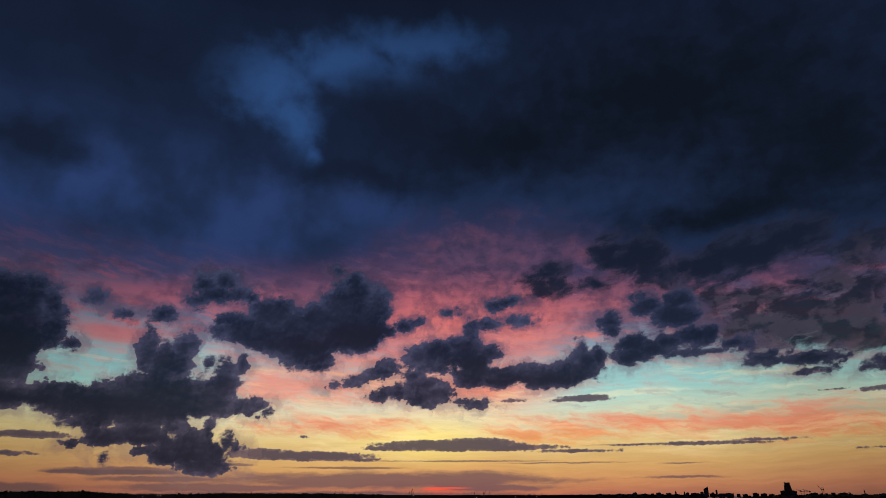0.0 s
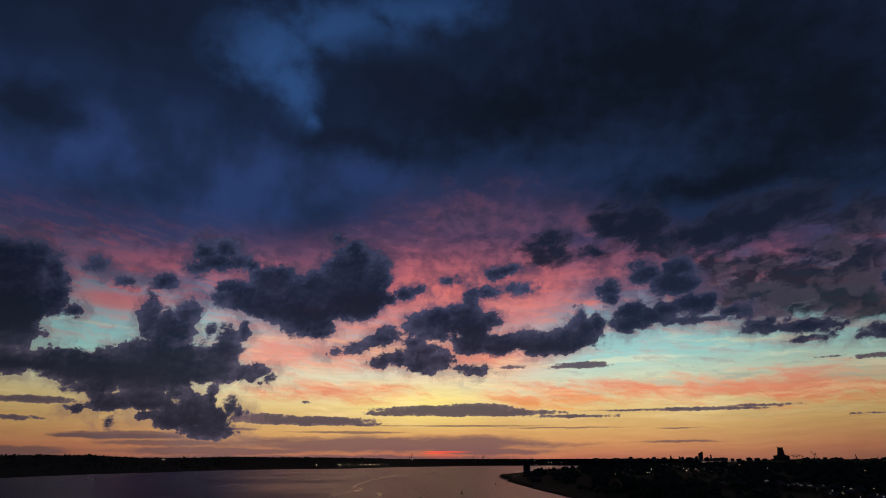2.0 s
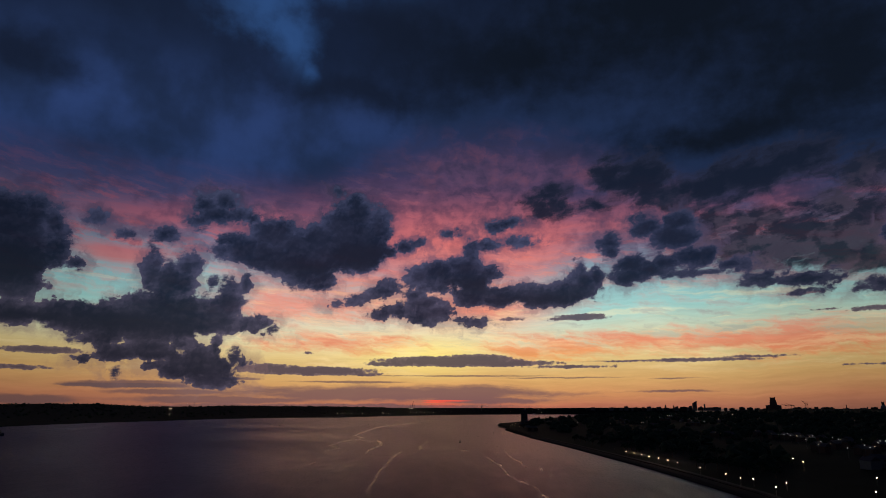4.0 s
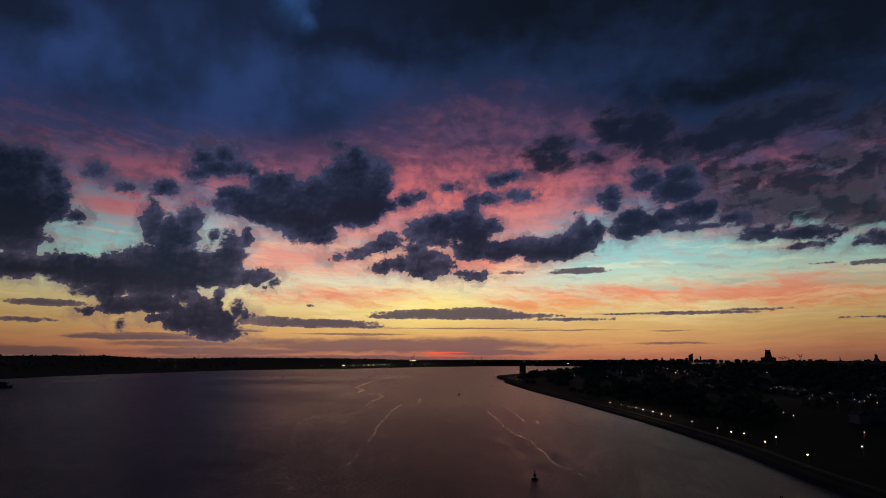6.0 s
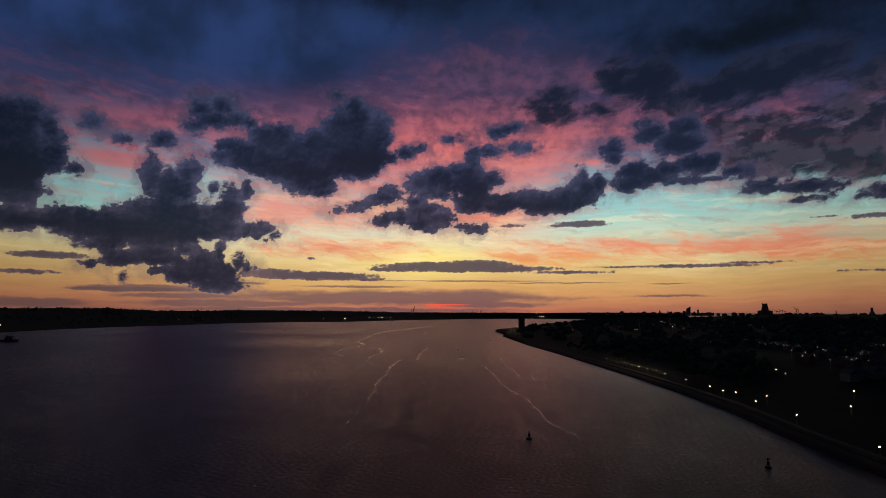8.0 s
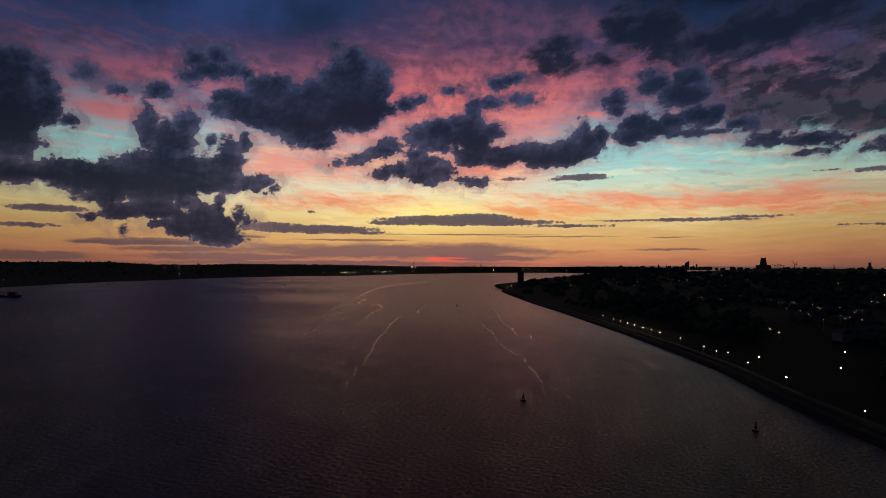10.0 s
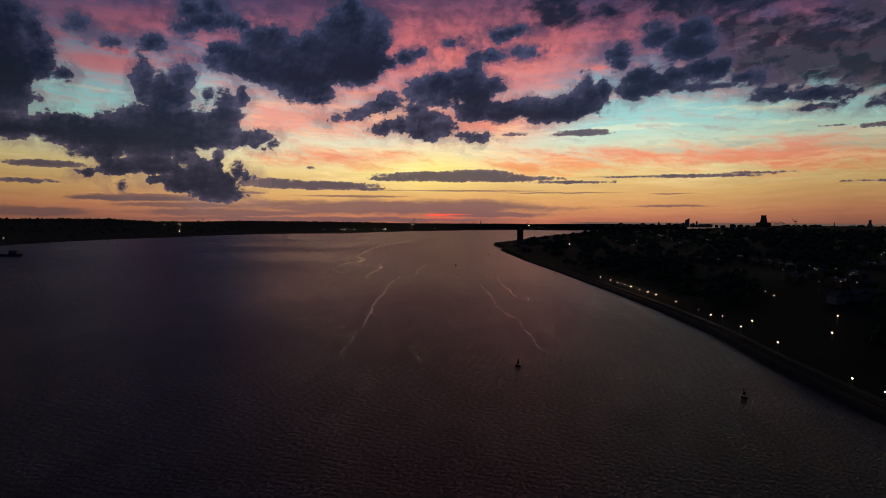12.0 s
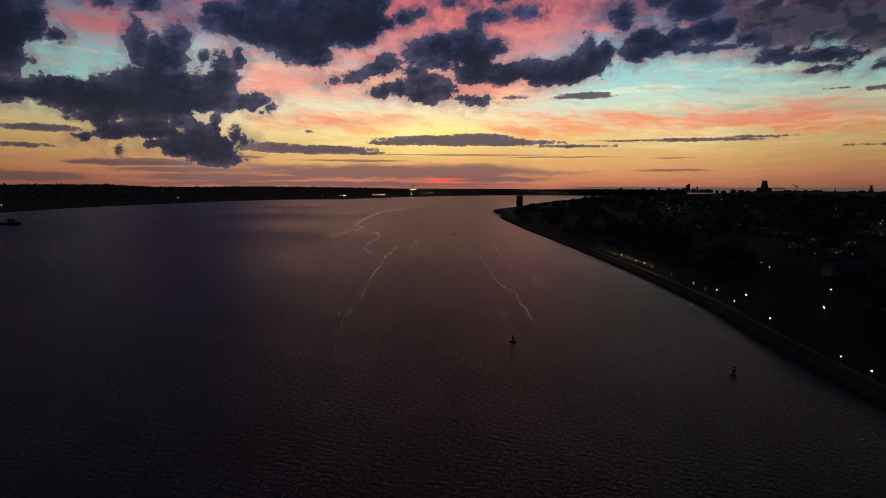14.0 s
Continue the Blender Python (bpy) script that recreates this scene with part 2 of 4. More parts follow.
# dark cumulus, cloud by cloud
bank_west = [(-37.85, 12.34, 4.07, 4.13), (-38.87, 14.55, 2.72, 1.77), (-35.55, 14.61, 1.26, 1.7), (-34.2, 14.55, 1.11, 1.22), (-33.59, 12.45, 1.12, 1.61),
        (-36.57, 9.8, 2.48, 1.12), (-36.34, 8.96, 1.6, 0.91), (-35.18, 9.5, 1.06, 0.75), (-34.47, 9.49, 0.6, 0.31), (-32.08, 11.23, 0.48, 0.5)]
castle = [(-26.31, 11.2, 0.97, 1.88), (-24.95, 10.59, 1.4, 1.66), (-26.56, 12.44, 0.49, 0.82), (-23.55, 12.1, 0.93, 1.18), (-23.05, 12.3, 0.61, 0.74),
        (-23.75, 10.5, 1.24, 1.28), (-26.66, 8.12, 1.48, 1.73), (-27.68, 7.42, 1.32, 1.66), (-28.87, 7.0, 1.42, 1.69), (-24.5, 7.68, 3.04, 2.25),
        (-36.07, 7.05, 2.66, 0.95), (-35.97, 7.5, 1.46, 0.87), (-32.35, 7.24, 2.17, 1.22), (-30.98, 6.94, 2.0, 1.38), (-29.34, 5.6, 2.17, 0.7),
        (-25.72, 6.38, 3.18, 1.5), (-21.11, 7.63, 2.65, 1.55), (-19.89, 8.91, 1.54, 1.67), (-19.5, 10.21, 0.78, 0.91), (-18.46, 10.84, 0.49, 0.97),
        (-21.1, 8.28, 1.52, 1.4)]
castle_edge = [(-17.94, 7.28, 0.98, 0.87), (-16.76, 7.38, 1.0, 0.62), (-15.77, 6.64, 0.75, 0.36), (-21.47, 9.67, 0.59, 0.5), (-21.28, 10.79, 0.29, 0.3)]
castle_foot = [(-28.27, 4.49, 1.63, 0.84), (-25.52, 4.84, 2.41, 0.91), (-23.31, 5.28, 1.18, 0.69), (-23.33, 3.27, 1.72, 0.92), (-21.9, 3.86, 2.03, 1.38),
        (-20.59, 3.27, 2.39, 1.17), (-20.44, 5.37, 0.38, 0.93), (-18.87, 3.99, 0.72, 0.86), (-20.59, 2.45, 2.34, 0.74), (-25.19, 3.41, 0.83, 0.34),
        (-28.11, 2.89, 0.42, 0.37), (-30.6, 3.82, 0.52, 0.27), (-18.3, 3.85, 0.75, 0.4)]
anvil = [(-10.02, 16.54, 2.0, 2.04), (-8.49, 17.82, 1.76, 1.68), (-8.53, 18.93, 0.77, 0.78), (-6.59, 16.64, 1.43, 2.01), (-8.76, 15.01, 3.53, 2.69),
        (-11.72, 14.77, 2.66, 2.25), (-14.09, 14.48, 2.35, 1.87), (-16.22, 15.41, 2.31, 1.79), (-19.05, 13.93, 2.11, 1.24), (-16.89, 13.87, 2.54, 1.74),
        (-13.86, 13.19, 3.77, 1.62), (-13.2, 12.13, 2.09, 1.36), (-11.71, 11.51, 1.48, 1.0), (-20.6, 13.58, 1.17, 0.6), (-18.32, 16.83, 0.81, 0.71)]
anvil_edge = [(-22.4, 17.69, 1.11, 1.08), (-20.86, 18.17, 1.33, 0.99), (-21.6, 16.89, 1.55, 0.79), (-22.95, 16.04, 1.0, 0.69), (-19.6, 17.05, 0.95, 0.75),
        (-5.6, 14.6, 1.26, 0.59), (-3.73, 14.91, 0.94, 0.53), (-2.63, 15.3, 0.83, 0.32), (-31.05, 15.28, 0.7, 0.6), (-25.74, 14.6, 1.04, 0.6),
        (-10.32, 19.92, 0.55, 0.31), (-28.57, 14.27, 0.47, 0.38), (0.7, 16.23, 0.84, 0.32)]
ship_cloud = [(-5.79, 10.74, 1.41, 0.7), (-5.15, 11.19, 0.98, 0.59), (-10.0, 9.46, 0.79, 0.37), (-8.78, 9.6, 0.64, 0.27), (-7.83, 10.0, 0.64, 0.32),
        (-5.72, 8.6, 1.16, 0.48), (-4.13, 8.79, 0.98, 0.54), (-2.21, 12.09, 1.43, 1.13), (-0.29, 12.48, 2.26, 1.18), (2.14, 12.8, 1.82, 1.29),
        (2.81, 14.03, 0.72, 1.45), (3.2, 15.15, 0.33, 0.75), (2.79, 11.67, 1.92, 1.24), (-1.21, 11.24, 2.08, 0.7), (-2.58, 10.37, 1.26, 0.59),
        (-1.53, 9.57, 1.85, 0.75), (-2.17, 8.43, 1.41, 0.81), (-0.6, 8.74, 1.8, 0.89), (2.84, 10.38, 1.97, 1.13)]
ship_stern = [(5.77, 10.29, 2.17, 0.96), (8.73, 10.4, 2.41, 1.01), (9.78, 10.05, 2.39, 1.01), (11.75, 10.31, 2.2, 1.0), (13.42, 11.4, 1.4, 1.2),
        (13.32, 12.51, 0.52, 0.84), (14.63, 11.61, 0.82, 1.15), (12.71, 10.75, 2.09, 1.05), (4.44, 12.46, 1.04, 0.64), (4.64, 15.13, 0.88, 0.53),
        (6.85, 15.35, 0.66, 0.48), (8.05, 15.41, 0.98, 0.37), (4.99, 16.82, 0.89, 0.64), (6.38, 17.11, 1.27, 0.53), (1.96, 8.07, 1.09, 0.32),
        (3.42, 7.85, 1.14, 0.43), (0.49, 8.18, 0.71, 0.32), (-1.52, 7.63, 0.65, 0.21)]
east_low = [(16.12, 14.95, 1.13, 0.82), (16.13, 14.07, 0.77, 0.67), (17.59, 12.79, 1.36, 0.82), (17.62, 11.65, 1.75, 0.82), (19.38, 12.15, 1.96, 0.81),
        (20.66, 12.77, 1.21, 0.8), (19.37, 16.06, 1.74, 1.06), (21.75, 14.98, 2.16, 1.29), (22.24, 16.23, 1.58, 0.99), (23.53, 13.17, 2.1, 0.94),
        (28.39, 10.57, 2.21, 0.52), (32.0, 10.25, 2.21, 0.64), (31.52, 9.38, 1.0, 0.18), (35.61, 9.14, 1.02, 0.35), (36.65, 9.42, 1.06, 0.48),
        (23.86, 11.5, 2.53, 0.3), (26.35, 12.11, 1.42, 0.63)]
east_dark = [(16.67, 20.85, 2.24, 1.65), (19.36, 20.36, 2.53, 2.32), (15.3, 18.45, 1.41, 0.56), (25.07, 18.76, 3.25, 1.48), (28.52, 19.5, 3.72, 1.75),
        (32.26, 20.15, 3.26, 1.55), (9.76, 18.55, 2.19, 1.14), (10.93, 19.16, 1.69, 0.98), (32.25, 16.17, 1.01, 0.59)]
east_grey = [(27.98, 13.28, 3.67, 1.66), (28.67, 15.44, 2.37, 0.94), (31.35, 13.1, 3.44, 1.47), (34.34, 13.4, 3.41, 1.6), (35.48, 11.71, 3.48, 1.31),
        (37.12, 14.54, 2.85, 1.28), (24.65, 15.67, 2.08, 0.97), (23.56, 13.86, 2.57, 1.23), (35.3, 15.85, 2.02, 0.96), (37.91, 18.06, 2.48, 1.46),
        (22.43, 17.65, 1.68, 0.93)]
# unseen clouds continuing both banks past the view, added to darken the water
bank_unseen = [(-41.57, 12.86, 4.73, 3.62), (-41.45, 7.54, 4.89, 1.42), (-47.29, 10.54, 4.38, 3.26), (41.43, 13.02, 3.82, 2.42),
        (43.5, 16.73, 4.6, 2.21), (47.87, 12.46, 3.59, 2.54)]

# torn grey and navy cloud of the north-east, drawn out along the wind
torn = fbm(S("ShaderNodeCombineXYZ", math_("MULTIPLY", lean[0], 0.3), math_("MULTIPLY_ADD", lean[0], -0.16, math_("MULTIPLY", lean[1], 0.75)), 0.0), 1.0, 9, 0.62)
SKY_E = vec("ADD", SKY, vec("MULTIPLY", swirl, (1.0, 0.8, 0)))
grey_d = math_("MULTIPLY_ADD", math_("SUBTRACT", torn, 0.5), 4.2, blobs(SKY_E, east_grey, blend=0.8))
grey_a = step(grey_d, 1.1, -0.4)
grey_c = mix(step(math_("MULTIPLY_ADD", math_("SUBTRACT", grain, 0.5), 1.5, torn), 0.4, 0.66), lin(28, 32, 46), lin(59, 52, 66))
colour = mix(math_("MULTIPLY", grey_a, 0.95), colour, mix(step(EL, 15, 21), grey_c, lin(30, 34, 50)))
navy_d = math_("MULTIPLY_ADD", math_("SUBTRACT", torn, 0.5), 3.6, math_("MULTIPLY_ADD", math_("SUBTRACT", puffs, 0.5), 1.2, blobs(SKY_E, east_dark, blend=0.8)))
colour = mix(math_("MULTIPLY", step(navy_d, 0.8, -0.7), 0.97), colour, mix(step(navy_d, -1.4, 0.5), lin(22, 28, 44), lin(38, 40, 58)))

# heaped cloud: rounded heads on crisp edges, torn into wisps here and there
SKY_H = vec("ADD", SKY, vec("MULTIPLY", swirl, (0.42, 0.36, 0)))
HEADS = vec("ADD", SKY, vec("MULTIPLY", curl, (0.7, 0.7, 0)))
heap = blobs(SKY_H, bank_unseen, bank_west, castle, castle_edge, castle_foot, anvil, anvil_edge, ship_cloud, ship_stern, east_low)
knobs = heads(HEADS)
knobs_up = heads(vec("ADD", HEADS, (-0.2, 0.4, 0)))
haze_n = fbm(SKY_C, 0.5, 5, 0.55)
ragged = math_("MAXIMUM", step(haze_n, 0.46, 0.62), math_("MULTIPLY", step(AZ, 13, 18), 0.85))
wild = math_("MULTIPLY_ADD", ragged, 0.7, 0.5)
frayed = math_("MULTIPLY_ADD", math_("SUBTRACT", torn, 0.5), math_("MULTIPLY_ADD", ragged, 1.8, 0.7), math_("MULTIPLY", math_("SUBTRACT", puffs, 0.5), wild))
heap_e = math_("ADD", frayed, math_("MULTIPLY_ADD", knobs, math_("MULTIPLY_ADD", ragged, -0.5, 0.9), math_("ADD", heap, -0.09)))
fringe = step(math_("MULTIPLY_ADD", math_("SUBTRACT", haze_n, 0.5), 5.0, heap), 1.5, -0.2)
colour = mix(math_("MULTIPLY", fringe, 0.32), colour, mix(step(EL, 6, 16), lin(140, 104, 102), lin(84, 66, 90)))
width = math_("MULTIPLY_ADD", ragged, 0.2, math_("MULTIPLY_ADD", step(EL, 11, 19), 0.12, 0.07))
heap_a = node(sky_tree, "ShaderNodeMapRange", {0: heap_e, 1: width, 2: math_("MULTIPLY", width, -1.0)}, interpolation_type="SMOOTHSTEP").outputs[0]
small_heads = step(math_("SUBTRACT", cells(vec("ADD", HEADS, (-0.08, 0.17, 0)), 1.9), cells(HEADS, 1.9)), -0.05, 0.3)
lit_heads = math_("MULTIPLY_ADD", step(math_("SUBTRACT", knobs_up, knobs), -0.12, 0.4), 0.4, math_("MULTIPLY_ADD", small_heads, 0.14, math_("MULTIPLY", step(fbm(SKY_H, 0.28, 6, 0.55), 0.38, 0.64), 0.45)))
thin = step(heap_e, -0.9, 0.1)
core = blobs(SKY_H, [(-27.15, 6.97, 6.36, 1.02), (-34.17, 7, 3.68, 0.56), (-24.46, 8.2, 2.23, 0.77), (-8.0, 14.0, 3.9, 1.5), (-12.65, 12.86, 4.4, 0.84),
        (-36.88, 10.86, 3.36, 1.96), (3.11, 11.36, 2.72, 0.8), (9.52, 9.92, 4.74, 0.52), (-21.56, 2.82, 2.71, 0.66), (-26.14, 4.23, 2.97, 0.32)], blend=0.8)
deep = math_("MAXIMUM", math_("MULTIPLY", step(math_("MULTIPLY_ADD", math_("SUBTRACT", puffs, 0.5), 1.6, core), 1.7, -1.6), step(heap_e, 0.0, -0.6)), math_("MULTIPLY", step(heap_e, -0.3, -1.5), 0.6))
dark = mix(step(EL, 4, 13), lin(26, 30, 47), lin(22, 31, 50))
pale = mix(step(EL, 5, 16), lin(90, 79, 97), lin(72, 73, 102))
heap_c = mix(math_("MULTIPLY", math_("MULTIPLY_ADD", thin, 0.3, math_("MULTIPLY", lit_heads, math_("MULTIPLY_ADD", step(AZ, 10, 17), -0.4, 0.66))), math_("MULTIPLY_ADD", deep, -0.55, 1.0)), dark, pale)
heap_c = mix(math_("MULTIPLY", deep, 0.92), heap_c, mix(step(EL, 5, 13), lin(26, 29, 44), lin(22, 26, 40)))
rim = ramp(EL, 3, 20, [(3, (108, 84, 90)), (9, (96, 78, 94)), (14, (84, 70, 94)), (18, (52, 50, 72)), (20, (40, 42, 62))])
heap_c = mix(math_("MULTIPLY", step(heap_e, -0.22, 0.12), 0.45), heap_c, rim)
skirt = math_("MULTIPLY", step(math_("MULTIPLY_ADD", math_("SUBTRACT", haze_n, 0.5), 2.4, heap_e), 0.75, -0.05), math_("MULTIPLY_ADD", step(EL, 9, 15), 0.35, 0.2))
colour = mix(skirt, colour, rim)
colour = mix(math_("MULTIPLY", heap_a, 0.98), colour, heap_c)

# away from the sunset the sky is plain dusk blue
back = step(math_("ABSOLUTE", AZ), 36, 110)
colour = mix(back, colour, ramp(EL, -5, 60, [(-5, (26, 26, 34)), (0, (44, 40, 54)), (10, (36, 38, 56)), (30, (24, 29, 46)), (60, (13, 17, 28))]))
# the glow falls off away from where the sun went down
colour = vec("SCALE", colour, None, None, math_("MULTIPLY_ADD", math_("MULTIPLY", step(AZ, -18, -38), step(EL, 26, 14)), -0.35, 1.0))
colour = vec("SCALE", colour, None, None, math_("MULTIPLY_ADD", math_("MULTIPLY", step(AZ, 18, 38), step(EL, 20, 8)), -0.3, 1.0))
# the sea beyond the city
colour = mix(math_("MULTIPLY", step(EL, 0.0, -0.08), step(AZ, 10, 14)), colour, lin(96, 74, 66))
colour = mix(step(EL, -0.9, -2.5), colour, lin(12, 12, 14))
colour = vec("MULTIPLY", colour, (0.985, 1.07, 1.09))
# the clearest light lies a hand above the horizon
colour = vec("SCALE", colour, None, None, math_("MULTIPLY_ADD", math_("MULTIPLY", step(EL, 3, 8), step(EL, 21, 15)), 0.13, 1.0))
surface = S("ShaderNodeBackground", colour, 1.0)
node(sky_tree, "ShaderNodeOutputWorld", {"Surface": surface})


# ---- materials ----
def paint(name, base, rough=0.8, vary=0.35, scale=0.4, fine=6.0, bump=0.3, metal=0.0, shine=0.5):
    """Surface with stains and grain at two sizes (scales per metre) and a little relief."""
    m = bpy.data.materials.new(name)
    m.use_nodes = True
    t = m.node_tree
    bsdf = t.nodes["Principled BSDF"]
    where = node(t, "ShaderNodeTexCoord").outputs["Object"]
    big = node(t, "ShaderNodeTexNoise", {"Vector": where, "Scale": scale, "Detail": 5.0, "Roughness": 0.6})
    small = node(t, "ShaderNodeTexNoise", {"Vector": where, "Scale": fine, "Detail": 4.0, "Roughness": 0.7})
    both = node(t, "ShaderNodeMath", [big.outputs[0], small.outputs[0]], operation="ADD").outputs[0]
    k = node(t, "ShaderNodeMapRange", {0: both, 1: 0.6, 2: 1.4, 3: 1 - vary, 4: 1 + vary}).outputs[0]
    tint = node(t, "ShaderNodeVectorMath", [(*base, ), k], operation="MULTIPLY").outputs[0]
    t.links.new(tint, bsdf.inputs["Base Color"])
    r = node(t, "ShaderNodeMapRange", {0: small.outputs[0], 1: 0.3, 2: 0.7, 3: max(0.03, rough - 0.12), 4: min(1, rough + 0.1)}).outputs[0]
    t.links.new(r, bsdf.inputs["Roughness"])
    bsdf.inputs["Metallic"].default_value = metal
    bsdf.inputs["Specular IOR Level"].default_value = shine
    if bump:
        b = node(t, "ShaderNodeBump", {"Strength": bump, "Distance": 0.05, "Height": both}).outputs[0]
        t.links.new(b, bsdf.inputs["Normal"])
    return m


def shining(name, colour, strength):
    m = bpy.data.materials.new(name)
    m.use_nodes = True
    t = m.node_tree
    t.nodes.clear()
    e = node(t, "ShaderNodeEmission", {"Color": (*colour, 1), "Strength": strength})
    t.links.new(e.outputs[0], node(t, "ShaderNodeOutputMaterial").inputs["Surface"])
    return m


def water_material(name):
    """Wind-ruffled river: a rough dielectric over dark silt, smoother where the tide leaves calm, foamy lines."""
    m = bpy.data.materials.new(name)
    m.use_nodes = True
    t = m.node_tree
    t.nodes.clear()
    where = node(t, "ShaderNodeTexCoord").outputs["Object"]

    def waves(sx, sy, detail, rough_n):
        at = node(t, "ShaderNodeVectorMath", [where, (sx, sy, 0)], operation="MULTIPLY").outputs[0]
        return node(t, "ShaderNodeTexNoise", {"Vector": at, "Scale": 1.0, "Detail": detail, "Roughness": rough_n}, noise_dimensions="2D").outputs[0]

    patch, froth = waves(0.006, 0.0025, 5.0, 0.6), waves(0.3, 0.05, 5.0, 0.8)
    calm = node(t, "ShaderNodeAttribute", attribute_name="calm").outputs["Fac"]
    calm = node(t, "ShaderNodeMath", [calm, node(t, "ShaderNodeMapRange", {0: froth, 1: 0.4, 2: 0.62}).outputs[0]], operation="MULTIPLY").outputs[0]
    reach = node(t, "ShaderNodeVectorMath", [where], operation="LENGTH").outputs["Value"]

    def slope(close, middle, distant, k, lean_to):
        """Wave slope along one axis: short chop close by, longer wave groups further out."""
        n = close
        for out, r0, r1 in ((middle, 260.0, 700.0), (distant, 900.0, 1700.0)):
            n = node(t, "ShaderNodeMix", {0: node(t, "ShaderNodeMapRange", {0: reach, 1: r0, 2: r1}).outputs[0], 2: n, 3: out}).outputs[0]
        return node(t, "ShaderNodeMapRange", {0: n, 1: 0.25, 2: 0.75, 3: lean_to - k, 4: lean_to + k}).outputs[0]

    lie = node(t, "ShaderNodeCombineXYZ", [slope(waves(2.0, 1.3, 4.0, 0.8), waves(1.0, 0.16, 4.0, 0.85), waves(0.35, 0.022, 4.0, 0.85), 0.14, 0.0),
                                           slope(waves(1.3, 1.1, 4.0, 0.8), waves(0.8, 0.14, 4.0, 0.9), waves(0.3, 0.02, 4.0, 0.9), 0.27, -0.045), 0.0]).outputs[0]
    # lean and roughness added west to darken reflections, flattened slicks along the tide lines
    ruffle = node(t, "ShaderNodeAttribute", attribute_name="ruffle").outputs["Fac"]
    lie = node(t, "ShaderNodeVectorMath", [ruffle, (0.0, -0.085, 0.0), lie], operation="MULTIPLY_ADD").outputs[0]
    lie = node(t, "ShaderNodeVectorMath", [lie, node(t, "ShaderNodeMath", [calm, -0.9, 1.0], operation="MULTIPLY_ADD").outputs[0]], operation="MULTIPLY").outputs[0]
    b = node(t, "ShaderNodeVectorMath", [node(t, "ShaderNodeNewGeometry").outputs["Normal"], lie], operation="ADD").outputs[0]
    b = node(t, "ShaderNodeVectorMath", [b], operation="NORMALIZE").outputs[0]
    r = node(t, "ShaderNodeMapRange", {0: reach, 1: 150.0, 2: 700.0, 3: ROUGH * 1.3, 4: ROUGH * 0.95}).outputs[0]
    r = node(t, "ShaderNodeMath", [r, node(t, "ShaderNodeMapRange", {0: patch, 1: 0.35, 2: 0.65, 3: 0.94, 4: 1.06}).outputs[0]], operation="MULTIPLY").outputs[0]
    dash = waves(0.11, 0.035, 4.0, 0.7)
    r = node(t, "ShaderNodeMath", [r, node(t, "ShaderNodeMapRange", {0: dash, 1: 0.3, 2: 0.7, 3: 0.82, 4: 1.18}).outputs[0]], operation="MULTIPLY").outputs[0]
    r = node(t, "ShaderNodeMath", [calm, -0.2, r], operation="MULTIPLY_ADD").outputs[0]
    r = node(t, "ShaderNodeMath", [r, node(t, "ShaderNodeMath", [ruffle, 0.15, 1.0], operation="MULTIPLY_ADD").outputs[0]], operation="MULTIPLY").outputs[0]
    g = node(t, "ShaderNodeBsdfGlass", {"Color": (1, 0.87, 0.87, 1), "Roughness": r, "IOR": 1.33, "Normal": b}, distribution="BECKMANN")
    specks = node(t, "ShaderNodeMapRange", {0: waves(0.8, 0.5, 4.0, 0.7), 1: 0.4, 2: 0.65, 3: 0.06, 4: 0.4}).outputs[0]
    foam = node(t, "ShaderNodeMath", [calm, specks], operation="MULTIPLY").outputs[0]
    white = node(t, "ShaderNodeBsdfDiffuse", {"Color": (0.6, 0.6, 0.6, 1)})
    both = node(t, "ShaderNodeMixShader", [foam, g.outputs[0], white.outputs[0]])
    t.links.new(both.outputs[0], node(t, "ShaderNodeOutputMaterial").inputs["Surface"])
    return m


ROUGH = 0.36
WATER = water_material("river_water")
SILT = paint("river_silt", (0.03, 0.036, 0.038), 0.95, 0.3, 0.01, 0.3, 0.0, 0, 0.05)
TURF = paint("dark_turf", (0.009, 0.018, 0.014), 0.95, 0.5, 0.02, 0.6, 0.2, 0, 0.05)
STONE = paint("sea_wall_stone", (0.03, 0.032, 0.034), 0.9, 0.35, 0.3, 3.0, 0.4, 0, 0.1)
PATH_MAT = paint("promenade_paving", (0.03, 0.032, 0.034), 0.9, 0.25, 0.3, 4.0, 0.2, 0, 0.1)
LEAF = paint("dark_foliage", (0.044, 0.074, 0.048), 0.9, 0.5, 0.15, 1.5, 0.3, 0, 0.1)
BARK = paint("bark", (0.09, 0.07, 0.05), 0.95, 0.4, 1.0, 6.0, 0.5)
BRICK = paint("brick_wall", (0.12, 0.075, 0.06), 0.9, 0.3, 0.4, 6.0, 0.3)
RENDER_WALL = paint("pale_render", (0.22, 0.23, 0.23), 0.85, 0.15, 0.3, 4.0, 0.2)
CONCRETE = paint("concrete", (0.32, 0.31, 0.3), 0.85, 0.2, 0.2, 3.0, 0.2)
CLADDING = paint("dark_cladding", (0.09, 0.09, 0.09), 0.8, 0.2, 0.2, 3.0, 0.2)
SANDSTONE = paint("red_sandstone", (0.28, 0.17, 0.12), 0.9, 0.25, 0.1, 1.5, 0.3)
SLATE = paint("slate_roof", (0.07, 0.07, 0.08), 0.7, 0.3, 0.5, 6.0, 0.3)
STEEL = paint("painted_steel", (0.12, 0.12, 0.13), 0.5, 0.25, 0.5, 6.0, 0.1)
GALV = paint("galvanised_steel", (0.35, 0.36, 0.37), 0.45, 0.2, 1.0, 9.0, 0.1, 0.8)
